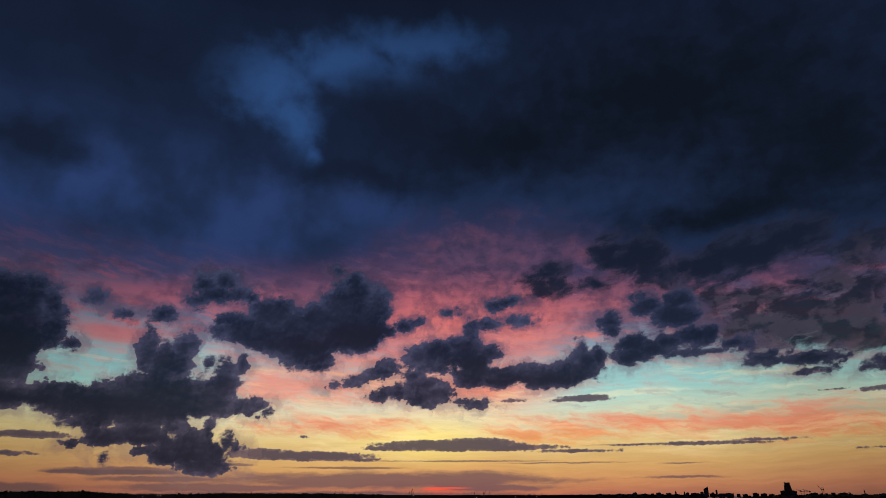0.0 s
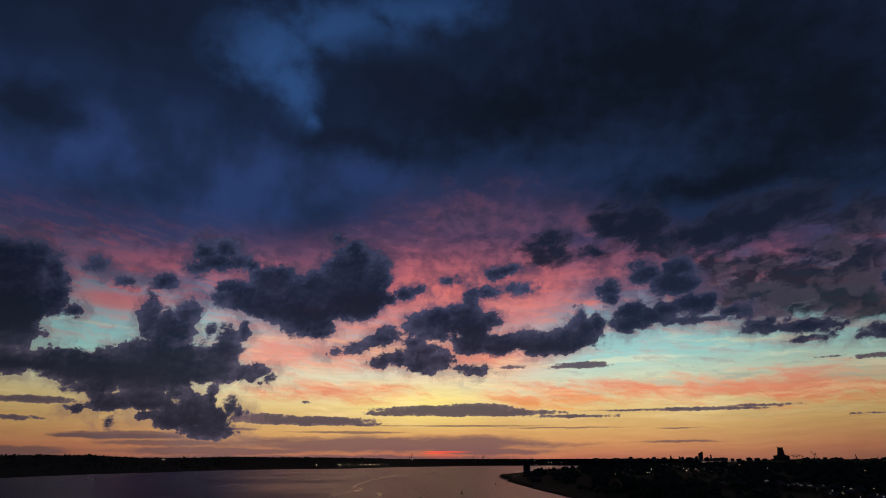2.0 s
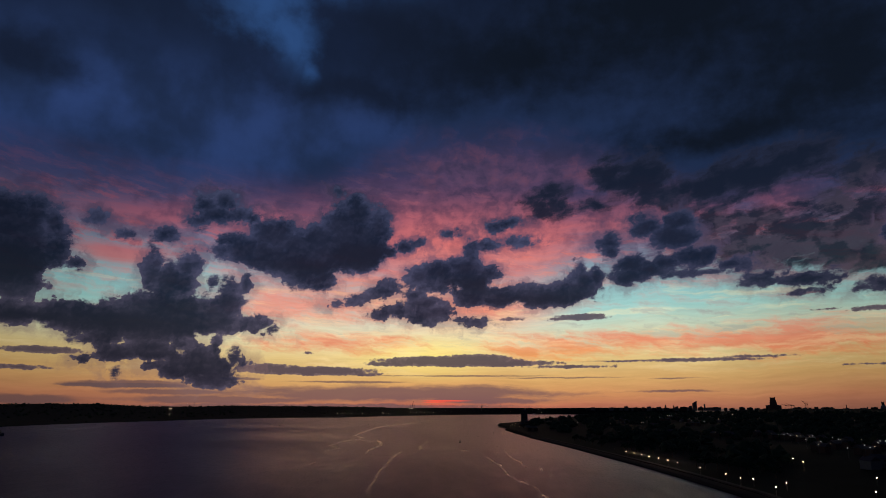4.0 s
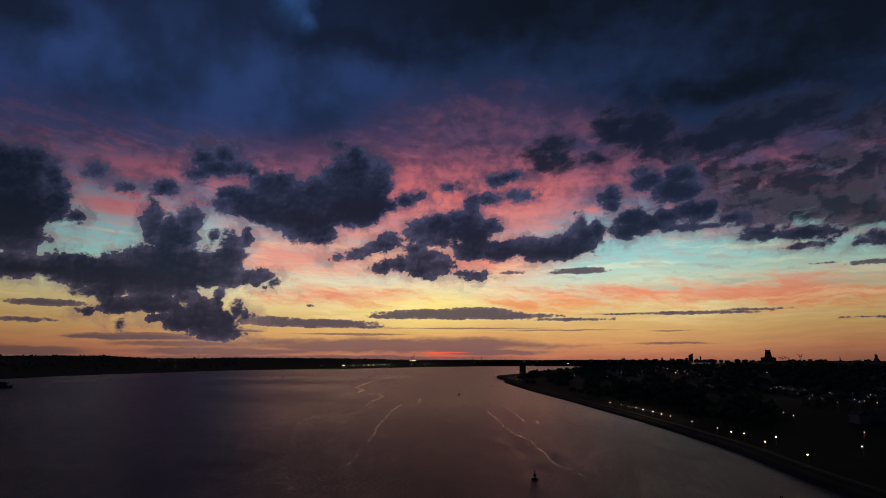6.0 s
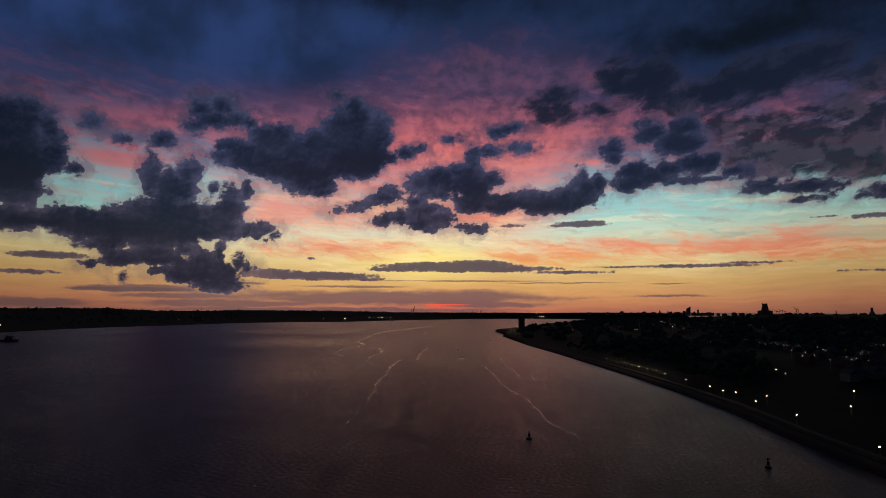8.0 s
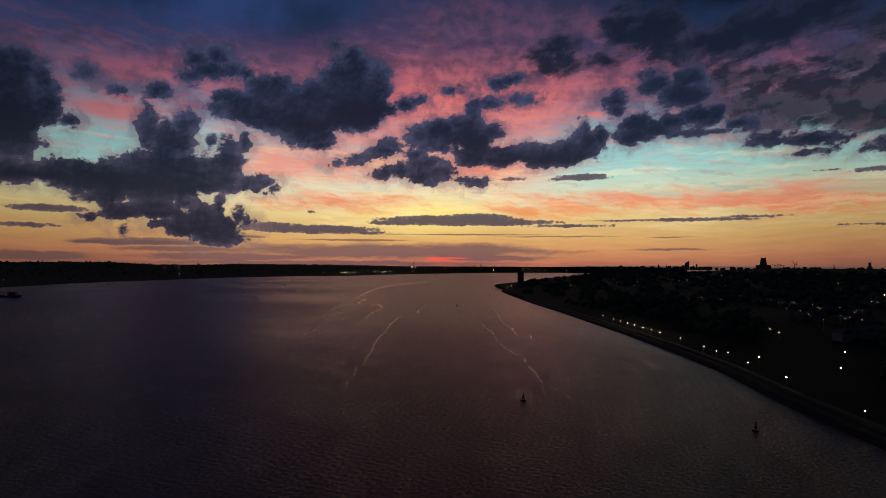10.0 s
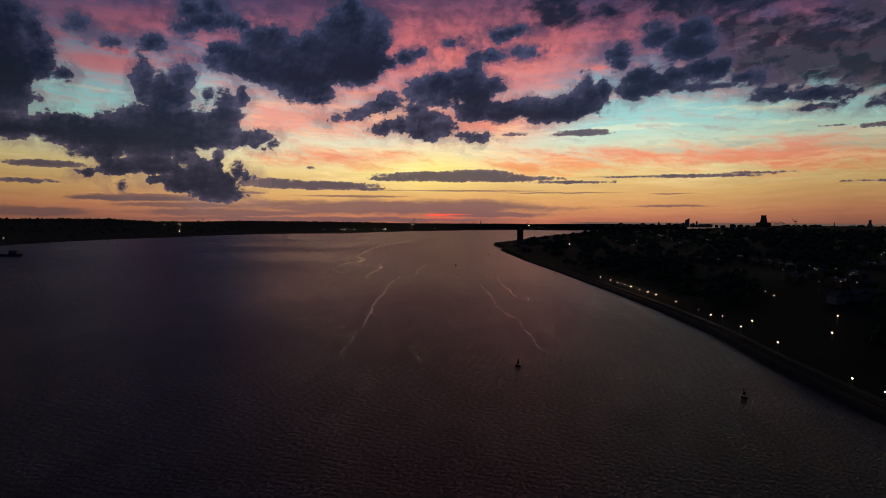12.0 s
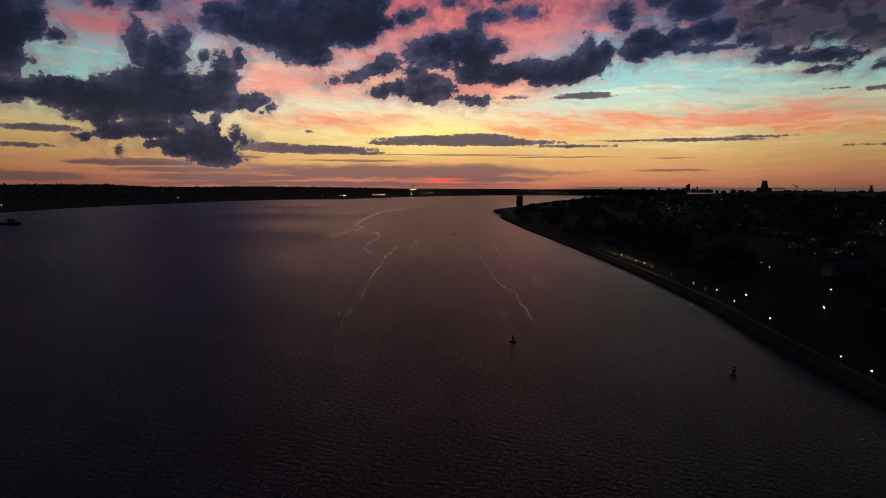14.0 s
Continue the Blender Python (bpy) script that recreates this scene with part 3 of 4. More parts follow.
WHITE = paint("white_paint", (0.75, 0.75, 0.73), 0.5, 0.12, 0.3, 5.0, 0.1)
RED = paint("buoy_red", (0.05, 0.014, 0.012), 0.5, 0.3, 0.8, 8.0, 0.15)
GREEN = paint("buoy_green", (0.01, 0.028, 0.018), 0.5, 0.3, 0.8, 8.0, 0.15)
HULL = paint("hull_paint", (0.06, 0.07, 0.1), 0.45, 0.3, 0.15, 2.0, 0.1)
DECK = paint("deck_paint", (0.2, 0.09, 0.07), 0.7, 0.3, 0.2, 3.0, 0.1)
GLASS = paint("dark_window_glass", (0.03, 0.035, 0.04), 0.12, 0.1, 0.2, 2.0, 0.0)
SODIUM = shining("warm_lamp", (1.0, 0.55, 0.25), 70.0)
PROM_GLOW = shining("orange_lamp", (1.0, 0.66, 0.36), 20.0)
COOL = shining("cool_lamp", (0.95, 0.95, 0.88), 1.3)
WARM = shining("amber_lamp", (1.0, 0.7, 0.36), 1.6)
DOCK = shining("dock_floodlight", (1.0, 0.72, 0.42), 18.0)


# ---- building blocks ----
def smooth(v, a, b):
    k = min(1, max(0, (v - a) / (b - a)))
    return k * k * (3 - 2 * k)


def along(rows, v):
    """Straight-line value at v in rows of (v, value)."""
    for (a, p), (b, q) in zip(rows, rows[1:]):
        if v <= b:
            return p + (q - p) * min(1, max(0, (v - a) / (b - a)))
    return rows[-1][1]


def finish(bm, name, material, smooth_faces=False):
    me = bpy.data.meshes.new(name)
    bmesh.ops.recalc_face_normals(bm, faces=bm.faces)
    for f in bm.faces:
        f.smooth = smooth_faces
    bm.to_mesh(me)
    bm.free()
    me.materials.append(material)
    return me


def thing(name, label, category, m=Matrix(), group="", kind=""):
    ob = new(name)
    ob.empty_display_size = 0.5
    ob.matrix_world = m
    return tagged(ob, label, category, group, kind)


def part(name, bm, material, parent, label="", smooth_faces=False):
    ob = new(name, finish(bm, name, material, smooth_faces))
    ob.parent = parent
    return tagged(ob, label)


def box(bm, x, y, z, sx, sy, sz, bevel=0.0, turn=0.0):
    """Box of size sx, sy, sz standing on z at x, y."""
    m = Matrix.Translation((x, y, z + sz / 2)) @ Matrix.Rotation(turn, 4, "Z") @ Matrix.Diagonal((sx, sy, sz, 1))
    got = bmesh.ops.create_cube(bm, size=1, matrix=m)["verts"]
    if bevel:
        edges = list({e for v in got for e in v.link_edges})
        bmesh.ops.bevel(bm, geom=edges, offset=bevel, segments=1, affect="EDGES")
    return bm


def bar(bm, a, b, r1, r2=None, sides=8):
    """Round bar from a to b, tapered from r1 to r2."""
    a, b = Vector(a), Vector(b)
    d = b - a
    m = Matrix.Translation((a + b) / 2) @ d.to_track_quat("Z", "Y").to_matrix().to_4x4()
    bmesh.ops.create_cone(bm, cap_ends=True, segments=sides, radius1=r1, radius2=r1 if r2 is None else r2, depth=d.length, matrix=m)
    return bm


def prism(bm, x, y, z, sx, sy, h, lean=0.5):
    """Gable roof, ridge along x, over a box of sx, sy."""
    v = [bm.verts.new((x + a * sx / 2, y + b * sy / 2, z)) for a, b in ((-1, -1), (1, -1), (1, 1), (-1, 1))]
    r = [bm.verts.new((x - sx / 2, y, z + h)), bm.verts.new((x + sx / 2, y, z + h))]
    for f in ((v[0], v[1], r[1], r[0]), (v[2], v[3], r[0], r[1]), (v[0], r[0], v[3]), (v[1], v[2], r[1]), (v[3], v[2], v[1], v[0])):
        bm.faces.new(f)
    return bm


def B():
    return bmesh.new()


def sheet(name, rows, material, label, category, kind="structure", edge=None):
    """Mesh sheet from rows of points of equal length."""
    n = len(rows[0])
    verts = [p for r in rows for p in r]
    faces = [(i * n + j, i * n + j + 1, (i + 1) * n + j + 1, (i + 1) * n + j) for i in range(len(rows) - 1) for j in range(n - 1)]
    me = bpy.data.meshes.new(name)
    me.from_pydata(verts, [], faces)
    if sum(f.normal.z * f.area for f in me.polygons) < 0:
        me.flip_normals()
    me.materials.append(material)
    for f in me.polygons:
        f.use_smooth = True
    if edge:
        me.attributes.new("edge", "FLOAT", "POINT").data.foreach_set("value", [e for r in rows for e in edge])
    return tagged(new(name, me), label, category, "", kind)


# ---- river and land ----
# east bank: x of the waterline by y
COAST = [(-1500, 120), (0, 132), (180, 140), (267, 145), (340, 153), (430, 155), (510, 154), (620, 150), (760, 145), (980, 133), (1330, 126),
         (1345, 131), (1420, 140), (1560, 134), (1650, 139), (1690, 165), (1850, 230), (2300, 400), (3000, 720), (3700, 1100), (4300, 1500), (4620, 1760)]

# foamy tide lines: width and course of each
TIDE_MAIN = [
    (1.5, [(-30.4, 2246.2), (-73.9, 1998.1), (-138.8, 1752.3), (-164.7, 1469.7), (-163.1, 1245.8), (-156.9, 1081.3), (-132.4, 982.0), (-132.8, 920.4), (-113.7, 899.2), (-96.5, 889.5), (-87.7, 829.8), (-87.3, 745.6), (-90.3, 702.5), (-87.7, 658.4), (-78.7, 630.5), (-64.5, 625.8), (-56.6, 637.1), (-52.4, 684.9)]),
    (2, [(-53.5, 642.8), (-56.0, 586.1), (-55.3, 530.7), (-54.3, 481.6), (-53.6, 438.1), (-52.7, 399.4), (-51.2, 354.4), (-50.1, 316.8), (-50.1, 281.8)]),
]
TIDE_SIDE = [
    (1.9, [(37.8, 604.9), (37.6, 534.6), (38.8, 485.1), (41.8, 433.5), (45.3, 391.7), (47.9, 341.9), (49.2, 299.4), (51.5, 279.7), (53.0, 264.2)]),
    (1, [(60.2, 724.6), (59.6, 642.8), (58.9, 559.9), (58.5, 509.5)]),
    (1.3, [(-30.5, 894.1), (-34.3, 756.3), (-35.3, 667.1)]),
    (1.1, [(-199.9, 652.6), (-195.4, 703.5), (-191.9, 747.1), (-179.8, 718.3), (-199.3, 770.4)]),
    (1.1, [(-140.1, 680.2), (-133.5, 720.9), (-128.4, 743.2), (-151.5, 798.6)]),
    (1, [(-147.9, 807.7), (-148.7, 885.9), (-129.9, 956.6)]),
    (1.2, [(149.8, 358.2), (143.5, 321.7), (138.1, 293.0), (128.2, 251.8)]),
    (0.8, [(-120.7, 569.4), (-117.0, 485.7), (-106.3, 416.1), (-91.9, 355.0)]),
    (0.8, [(70.7, 528.3), (68.7, 434.4), (69.0, 378.2), (69.3, 319.8)]),
]
TIDE_FAR = [
    (1.6, [(-826.9, 1181.2), (-804.7, 1269.5), (-796.1, 1425.8), (-763.5, 1556.4)]),
    (1.2, [(-659.9, 967.5), (-639.5, 1088.6), (-615.2, 1201.8)]),
    (1, [(-802.5, 1661.9), (-787.2, 1887.8), (-706.5, 2067.0)]),
    (0.8, [(32, 266.7), (35.6, 266.8), (40.3, 271)]),
    (0.6, [(110.8, 221.8), (113.3, 219.1), (118, 219.2)]),
]


def river():
    """Polar sheet of water out to the horizon, with real waves where they can be told apart and calm tide lines."""
    angle = np.radians(np.concatenate([np.arange(-180, -41, 4), np.linspace(-41, 41, 720), np.arange(44, 181, 4)]))
    radius = [0.0, 20, 40, 60, 80, 95, 108]
    while radius[-1] < 4900:
        r = radius[-1]
        radius.append(r + min(max(0.36, 0.0022 * r), 1.15) if r < 1000 else r * (1.006 if r < 2200 else 1.02))
    radius[-1] = 4900
    r, a = np.meshgrid(np.array(radius), angle, indexing="ij")
    x, y = r * np.sin(a), r * np.cos(a)
    calm = np.zeros_like(x)
    wander_x = 1.3 * np.sin(y / 23 + 1.3 * np.sin(x / 17)) + 0.9 * np.sin(y / 7.7 + x / 9)
    for wide, line in TIDE_MAIN + TIDE_SIDE + TIDE_FAR:
        for (x0, y0), (x1, y1) in zip(line, line[1:]):
            dx, dy = x1 - x0, y1 - y0
            k = np.clip(((x + wander_x - x0) * dx + (y - y0) * dy) / (dx * dx + dy * dy), 0, 1)
            d = np.hypot(x + wander_x - x0 - k * dx, y - y0 - k * dy)
            w = 0.8 * wide * (0.6 + r / 800 + np.clip(r - 700, 0, None) / 300)
            calm = np.maximum(calm, np.clip(1.2 - d / w, 0, 1) ** 1.5)
    gen = np.random.default_rng(3)
    z = np.zeros_like(x)
    fade = np.clip((700 - r) / 450, 0, 1) * np.clip((r - 90) / 20, 0, 1) * (np.abs(a) < 0.71) * (1 - 0.8 * calm)
    for k in range(64):
        length = 1.2 * (4.6 / 1.2) ** gen.random()
        head = gen.normal(0.25, 0.75)
        kx, ky = math.sin(head) * math.tau / length, math.cos(head) * math.tau / length
        slope = 0.014 * gen.uniform(0.6, 1.4)
        near = np.clip((r / length - 22) / 40, 0, 1)
        z += near * slope * length / math.tau * np.sin(kx * x + ky * y + gen.uniform(0, math.tau))
    gust = 0.75 + 0.35 * np.sin(x / 61 + 2 * np.sin(y / 140)) * np.sin(y / 97 + x / 210)
    z *= fade * gust
    n = len(angle)
    i, j = np.meshgrid(np.arange(len(radius) - 1), np.arange(n - 1), indexing="ij")
    at = (i * n + j).ravel()
    faces = np.stack([at, at + n, at + n + 1, at + 1], 1)[:, ::-1]
    me = bpy.data.meshes.new("water")
    me.vertices.add(x.size)
    me.vertices.foreach_set("co", np.stack([x, y, z], -1).astype(np.float32).ravel())
    me.loops.add(faces.size)
    me.loops.foreach_set("vertex_index", faces.astype(np.int32).ravel())
    me.polygons.add(len(faces))
    me.polygons.foreach_set("loop_start", np.arange(0, faces.size, 4, dtype=np.int32))
    me.polygons.foreach_set("use_smooth", np.ones(len(faces), dtype=bool))
    me.update(calc_edges=True)
    if me.polygons[len(faces) // 2].normal.z < 0:
        me.flip_normals()
    west = np.clip((-x / np.maximum(y, 1) - 0.12 + 0.05 * np.sin(r / 90 + a * 5)) / 0.34, 0, 1)
    ruffle = np.where(y > 0, west * west * (3 - 2 * west), 0) * np.clip((r - 130) / 700, 0, 1)
    me.attributes.new("ruffle", "FLOAT", "POINT").data.foreach_set("value", ruffle.astype(np.float32).ravel())
    me.attributes.new("calm", "FLOAT", "POINT").data.foreach_set("value", calm.astype(np.float32).ravel())
    me.materials.append(WATER)
    return tagged(new("water", me), "wide rippled river reflecting the pink dusk sky", "river", "", "structure")


river()
sheet("riverbed", [[(r * math.sin(a * math.pi / 24), r * math.cos(a * math.pi / 24), -4) for r in (0, 300, 1500, 4900)] for a in range(49)], SILT,
      "dark silt bed under the river", "riverbed")

def rough(x, y, size, seed=0.0):
    return noise.fractal((x / size, y / size, seed), 1.0, 2.0, 4)


def east_height(x, y):
    d = x - along(COAST, y)
    far = math.hypot(x, y)
    z = 2.6 * smooth(d, -1, 5) + 5 * smooth(d, 30, 160) + 9 * smooth(far, 700, 2600) + rough(x, y, 240) * 3 * smooth(d, 40, 200)
    return z + 27 * smooth(far, 2700, 4700) * smooth(d, 200, 900) + rough(x, y, 90, 4) * 2.0 * smooth(far, 3500, 4600)


offsets = [-3, 0, 2.5, 4.4, 5.2, 11, 13, 20, 30, 45, 65, 90, 120, 160, 210, 280, 360, 460, 600, 780, 1000, 1300, 1700, 2200, 2800, 3500, 4300]
rows = []
for i in range(190):
    y = -1500 + 1500 * (i / 20) if i < 20 else 4660 * ((i - 20) / 169) ** 1.35
    c, row = along(COAST, y), []
    for d in offsets:
        x = min(c + d, math.sqrt(4880 ** 2 - y * y))
        row.append((x, y, east_height(x, y) - (1.5 if d < 0 else 0)))
    rows.append(row)
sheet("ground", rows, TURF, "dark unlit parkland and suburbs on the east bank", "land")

# west bank: distance of the waterline and height of the skyline ridge by azimuth in degrees
SHORE_W = [(-150, 1400), (-110, 900), (-70, 1050), (-50, 1350), (-38, 1740), (-36.3, 1775), (-32.6, 1985), (-28.6, 2180), (-24.3, 2370), (-19.8, 2690),
           (-14.3, 2930), (-9.5, 3000), (-6.5, 3300), (-4.6, 3520), (-1.3, 3830), (4.6, 4420), (9, 4640), (22, 4700)]
RIDGE_W = [(-150, 50), (-60, 56), (-36, 61), (-32.6, 64), (-29, 65), (-27.5, 58), (-25.6, 49), (-21.5, 50), (-18.6, 57), (-14, 54), (-8, 51), (-4.6, 45), (1, 45),
           (6, 46), (9, 44), (13, 48), (16, 48), (22, 44)]
rows = []
for i in range(480):
    a = -150 + 100 * i / 60 if i < 60 else -50 + 72 * (i - 60) / 419
    near, top, row = along(SHORE_W, a) + 25 * noise.noise((a * 1.3, 0, 7)), along(RIDGE_W, a), []
    s, c = math.sin(radians(a)), math.cos(radians(a))
    for k in (-0.01, 0, 0.02, 0.05, 0.1, 0.2, 0.35, 0.5, 0.65, 0.8, 0.88, 0.93, 0.96, 1.0):
        r = near + (4860 - near) * k if k < 1 else 4870
        z = -1.5 if k < 0 else 1.2 + (top - 1.2) * smooth(k, 0.0, 0.93) - 6 * smooth(k, 0.95, 1)
        z += max(0, k) ** 0.5 * 2.2 * noise.fractal((a * 2.2, k * 6, 3), 0.8, 2.0, 4) * (0 if k <= 0 else 1)
        row.append((r * s, r * c, z))
    rows.append(row)
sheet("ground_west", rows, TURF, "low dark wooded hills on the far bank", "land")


def ground_z(x, y):
    return east_height(x, y)


# ---- sea wall and promenade ----
def coast_strip(name, d0, d1, z0, z1, material, label, category, y0=-200, y1=1330, n=160):
    rows = []
    for i in range(n):
        y = y0 + (y1 - y0) * (i / (n - 1)) ** 1.3
        c = along(COAST, y)
        rows.append([(c + d0, y, z0 - 0.6), (c + d0, y, z0), (c + d1, y, z1), (c + d1, y, z1 - 0.6)])
    return sheet(name, rows, material, label, category)


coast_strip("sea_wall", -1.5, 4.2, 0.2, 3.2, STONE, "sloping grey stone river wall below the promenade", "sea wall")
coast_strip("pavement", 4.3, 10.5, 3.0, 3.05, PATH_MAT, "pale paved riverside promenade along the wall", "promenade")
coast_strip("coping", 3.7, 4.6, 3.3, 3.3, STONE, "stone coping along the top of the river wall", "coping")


# ---- street lamps ----
def street_lamp(x, y, z, tall, bulb, shine, label, wide=1.0, fine=2):
    lamp = thing("street_lamp", label, "street lamp", pose(x, y, z), "street lamps")
    part("pole", bar(B(), (0, 0, 0), (0, 0, tall), 0.09 * wide, 0.05 * wide), STEEL, lamp)
    part("base", bar(B(), (0, 0, 0), (0, 0, 0.7), 0.15 * wide, 0.13 * wide), STEEL, lamp)
    head = part("lantern", bar(B(), (0, 0, tall + bulb * 1.5), (0, 0, tall + bulb * 2.6), bulb * 1.6, bulb * 0.5), STEEL, lamp)
    bm = B()
    bmesh.ops.create_icosphere(bm, subdivisions=fine, radius=bulb, matrix=Matrix.Translation((0, 0, tall + bulb * 0.8)))
    part("bulb", bm, shine, head, "glowing bulb", True)
    return lamp


prom_lamp = street_lamp(161, 621, 3.0, 4.0, 0.28, PROM_GLOW, "lit promenade lamp on a thin dark post")
PROM = [(162, 587), (163, 567), (164, 549), (164.5, 530), (165.5, 511), (166, 491.5), (166, 472), (166, 432), (165.3, 392), (164, 370.7), (168.6, 365), (161.7, 328.4), (178, 348), (158, 285)]
PROM += [(149.1, 219.6), (148, 201.7), (256, 479.8), (250.4, 456.8), (201.2, 311.9), (237.1, 362.4)]
for x, y in PROM:
    copy_thing(prom_lamp, pose(x, y, max(3.0, ground_z(x, y) - (0.3 if x > 180 else 1.5))))

# lamps of the suburbs behind, tall poles; bright ones are floodlights
TOWN = [(408, 1456), (391, 1364), (446, 1639), (298, 1142), (375, 1191), (385, 1236), (457, 1429), (530, 1650), (780, 2452),
        (758, 2343), (739, 2169), (725, 2088), (677, 1899), (663, 1845), (632, 1743), (615, 1657), (596, 1576), (615, 1576),
        (498, 1269), (503, 1221)]
TOWN += [(360, 848), (348, 813), (357, 825), (372, 815), (863, 1814), (437, 892), (433, 877), (709, 1357), (435, 807), (400, 738),
        (412, 747), (398, 720), (417, 748), (345, 613), (421, 730), (417, 729), (340, 581), (326, 544), (422, 695), (387, 629),
        (384, 621), (302, 485), (314, 542)]
TOWN += [(338, 519), (322, 489), (338, 507), (375, 556), (415, 637), (399, 580), (394, 580), (332, 484), (531, 753), (534, 746),
        (680, 930), (517, 709), (534, 728), (306, 1748), (352, 1961), (566, 1652), (638, 1581), (674, 1544), (800, 1592),
        (414, 806), (400, 765), (414, 778), (874, 1339)]
BRIGHT = [(526, 1405), (979, 2123), (646, 888), (255, 1222), (1649, 4294), (2274, 3398), (2294, 3686)]
HEADLAND = [(495, 4571), (197, 1687), (192, 1601), (179, 1545), (198, 1600), (152, 1451), (149, 1399), (150, 1371), (168, 1485),
        (181, 1513), (130, 1266), (137, 1297), (132, 1221), (150, 1322), (135, 1172), (140, 1157), (149, 1349)]
town_lamp = street_lamp(*TOWN[0], ground_z(*TOWN[0]) - 0.2, 8.5, 0.3, COOL, "lit street lamp among dark suburban trees", 1.6, 1)
far_lamp = street_lamp(*TOWN[1], ground_z(*TOWN[1]) - 0.2, 10.0, 0.5, COOL, "far lit street lamp in the suburbs", 2.2, 1)
town_warm = street_lamp(*TOWN[2], ground_z(*TOWN[2]) - 0.2, 8.0, 0.3, WARM, "amber street lamp among dark suburban trees", 1.6, 1)
far_warm = street_lamp(*TOWN[3], ground_z(*TOWN[3]) - 0.2, 9.0, 0.5, WARM, "far amber street lamp in the suburbs", 2.2, 1)
for k, (x, y) in enumerate(TOWN[4:]):
    kind = ((town_lamp, far_lamp), (town_warm, far_warm))[k % 5 in (1, 3)][math.hypot(x, y) > 1100]
    copy_thing(kind, pose(x, y, ground_z(x, y) - 0.2))
for x, y in HEADLAND:
    copy_thing(town_warm, pose(x, y, ground_z(x, y) - 0.2))
flood = street_lamp(*BRIGHT[0], ground_z(*BRIGHT[0]) - 0.2, 9.5, 0.42, SODIUM, "bright floodlight on a tall mast", 2.5, 1)
for x, y in BRIGHT[1:]:
    copy_thing(flood, pose(x, y, ground_z(x, y) - 0.2))


def west_z(x, y):
    a, r = math.degrees(math.atan2(x, y)), math.hypot(x, y)
    near = along(SHORE_W, a)
    return 1.2 + (along(RIDGE_W, a) - 1.2) * smooth((r - near) / (4860 - near), 0, 0.93)


WEST = [(-1058, 1443), (-1434, 3086), (-1412, 3202), (-1402, 3206), (-1048, 2384), (-585, 2925), (-514, 3024), (-486, 2991),
        (-457, 3083), (-417, 3190), (-398, 3232), (-338, 3386), (-306, 3458), (-194, 3666), (-162, 3726), (-119, 3788),
        (-93, 4039), (-78, 4055), (-63, 3866), (14, 4307), (47, 4040), (221, 4423), (371, 4484), (855, 4604), (930, 4571),
        (740, 4586), (774, 4581)]
WEST_BRIGHT = [(-379, 3274), (-362, 3315), (-344, 3358), (-330, 3400), (-227, 4215), (-216, 4233), (-208, 4233), (-197, 4251),
        (-502, 3038), (507, 4618), (614, 4643), (664, 4655), (713, 4666), (724, 4589), (757, 4584), (805, 4613)]
quay_lamp = street_lamp(*WEST[0], west_z(*WEST[0]) - 0.8, 16.5, 0.8, DOCK, "small lit lamp on a mast on the far bank", 2.0, 1)
for x, y in WEST[1:]:
    copy_thing(quay_lamp, pose(x, y, west_z(x, y) - 0.8))
dock_light = street_lamp(*WEST_BRIGHT[0], west_z(*WEST_BRIGHT[0]) - 0.8, 16.5, 1.1, DOCK, "bright floodlight on a dock mast", 2.5, 1)
for x, y in WEST_BRIGHT[1:]:
    copy_thing(dock_light, pose(x, y, west_z(x, y) - 0.8))


# ---- navigation buoys ----
def buoy(x, y, material, size, label, ears=False):
    b = thing("buoy", label, "buoy", pose(x, y, 0, 0, 2.5, 20), "navigation buoys")
    bm = B()
    for (z0, r0), (z1, r1) in (((-0.5, 1.1), (0.35, 1.55)), ((0.35, 1.55), (0.75, 1.45)), ((0.75, 1.45), (0.95, 0.7))):
        bar(bm, (0, 0, z0 * size), (0, 0, z1 * size), r0 * size, r1 * size, 20)
    part("float", bm, material, b, "", True)
    tower = B()
    for k in range(4):
        a = math.pi / 4 + k * math.pi / 2
        bar(tower, (0.75 * math.cos(a) * size, 0.75 * math.sin(a) * size, 0.8 * size), (0.28 * math.cos(a) * size, 0.28 * math.sin(a) * size, 3.0 * size), 0.07 * size, None, 6)
    for z, r in ((1.5, 0.62), (2.2, 0.46), (3.0, 0.3)):
        box(tower, 0, 0, z * size, 1.5 * r * size, 1.5 * r * size, 0.08 * size)
    part("tower", tower, material, b, "lattice tower")
    panel = B()
    for k in range(4):
        a = k * math.pi / 2
        box(panel, 0.42 * math.cos(a) * size, 0.42 * math.sin(a) * size, 1.4 * size, 0.06 * size, 0.75 * size, 1.4 * size, 0.01, a)
    part("daymark", panel, material, b)
    lamp = part("lantern", bar(B(), (0, 0, 3.0 * size), (0, 0, 3.5 * size), 0.17 * size, 0.14 * size, 10), STEEL, b)
    if ears:
        for s in (-1, 1):
            part("topmark", bar(bar(B(), (0.45 * s * size, 0, 2.9 * size), (0.5 * s * size, 0, 3.9 * size), 0.06 * size), (0.5 * s * size, 0, 3.7 * size), (0.5 * s * size, 0, 4.5 * size), 0.3 * size, 0.24 * size, 10), material, b)
    else:
        part("topmark", bar(B(), (0, 0, 3.5 * size), (0, 0, 4.5 * size), 0.42 * size, 0.02, 12), material, b)
    return b


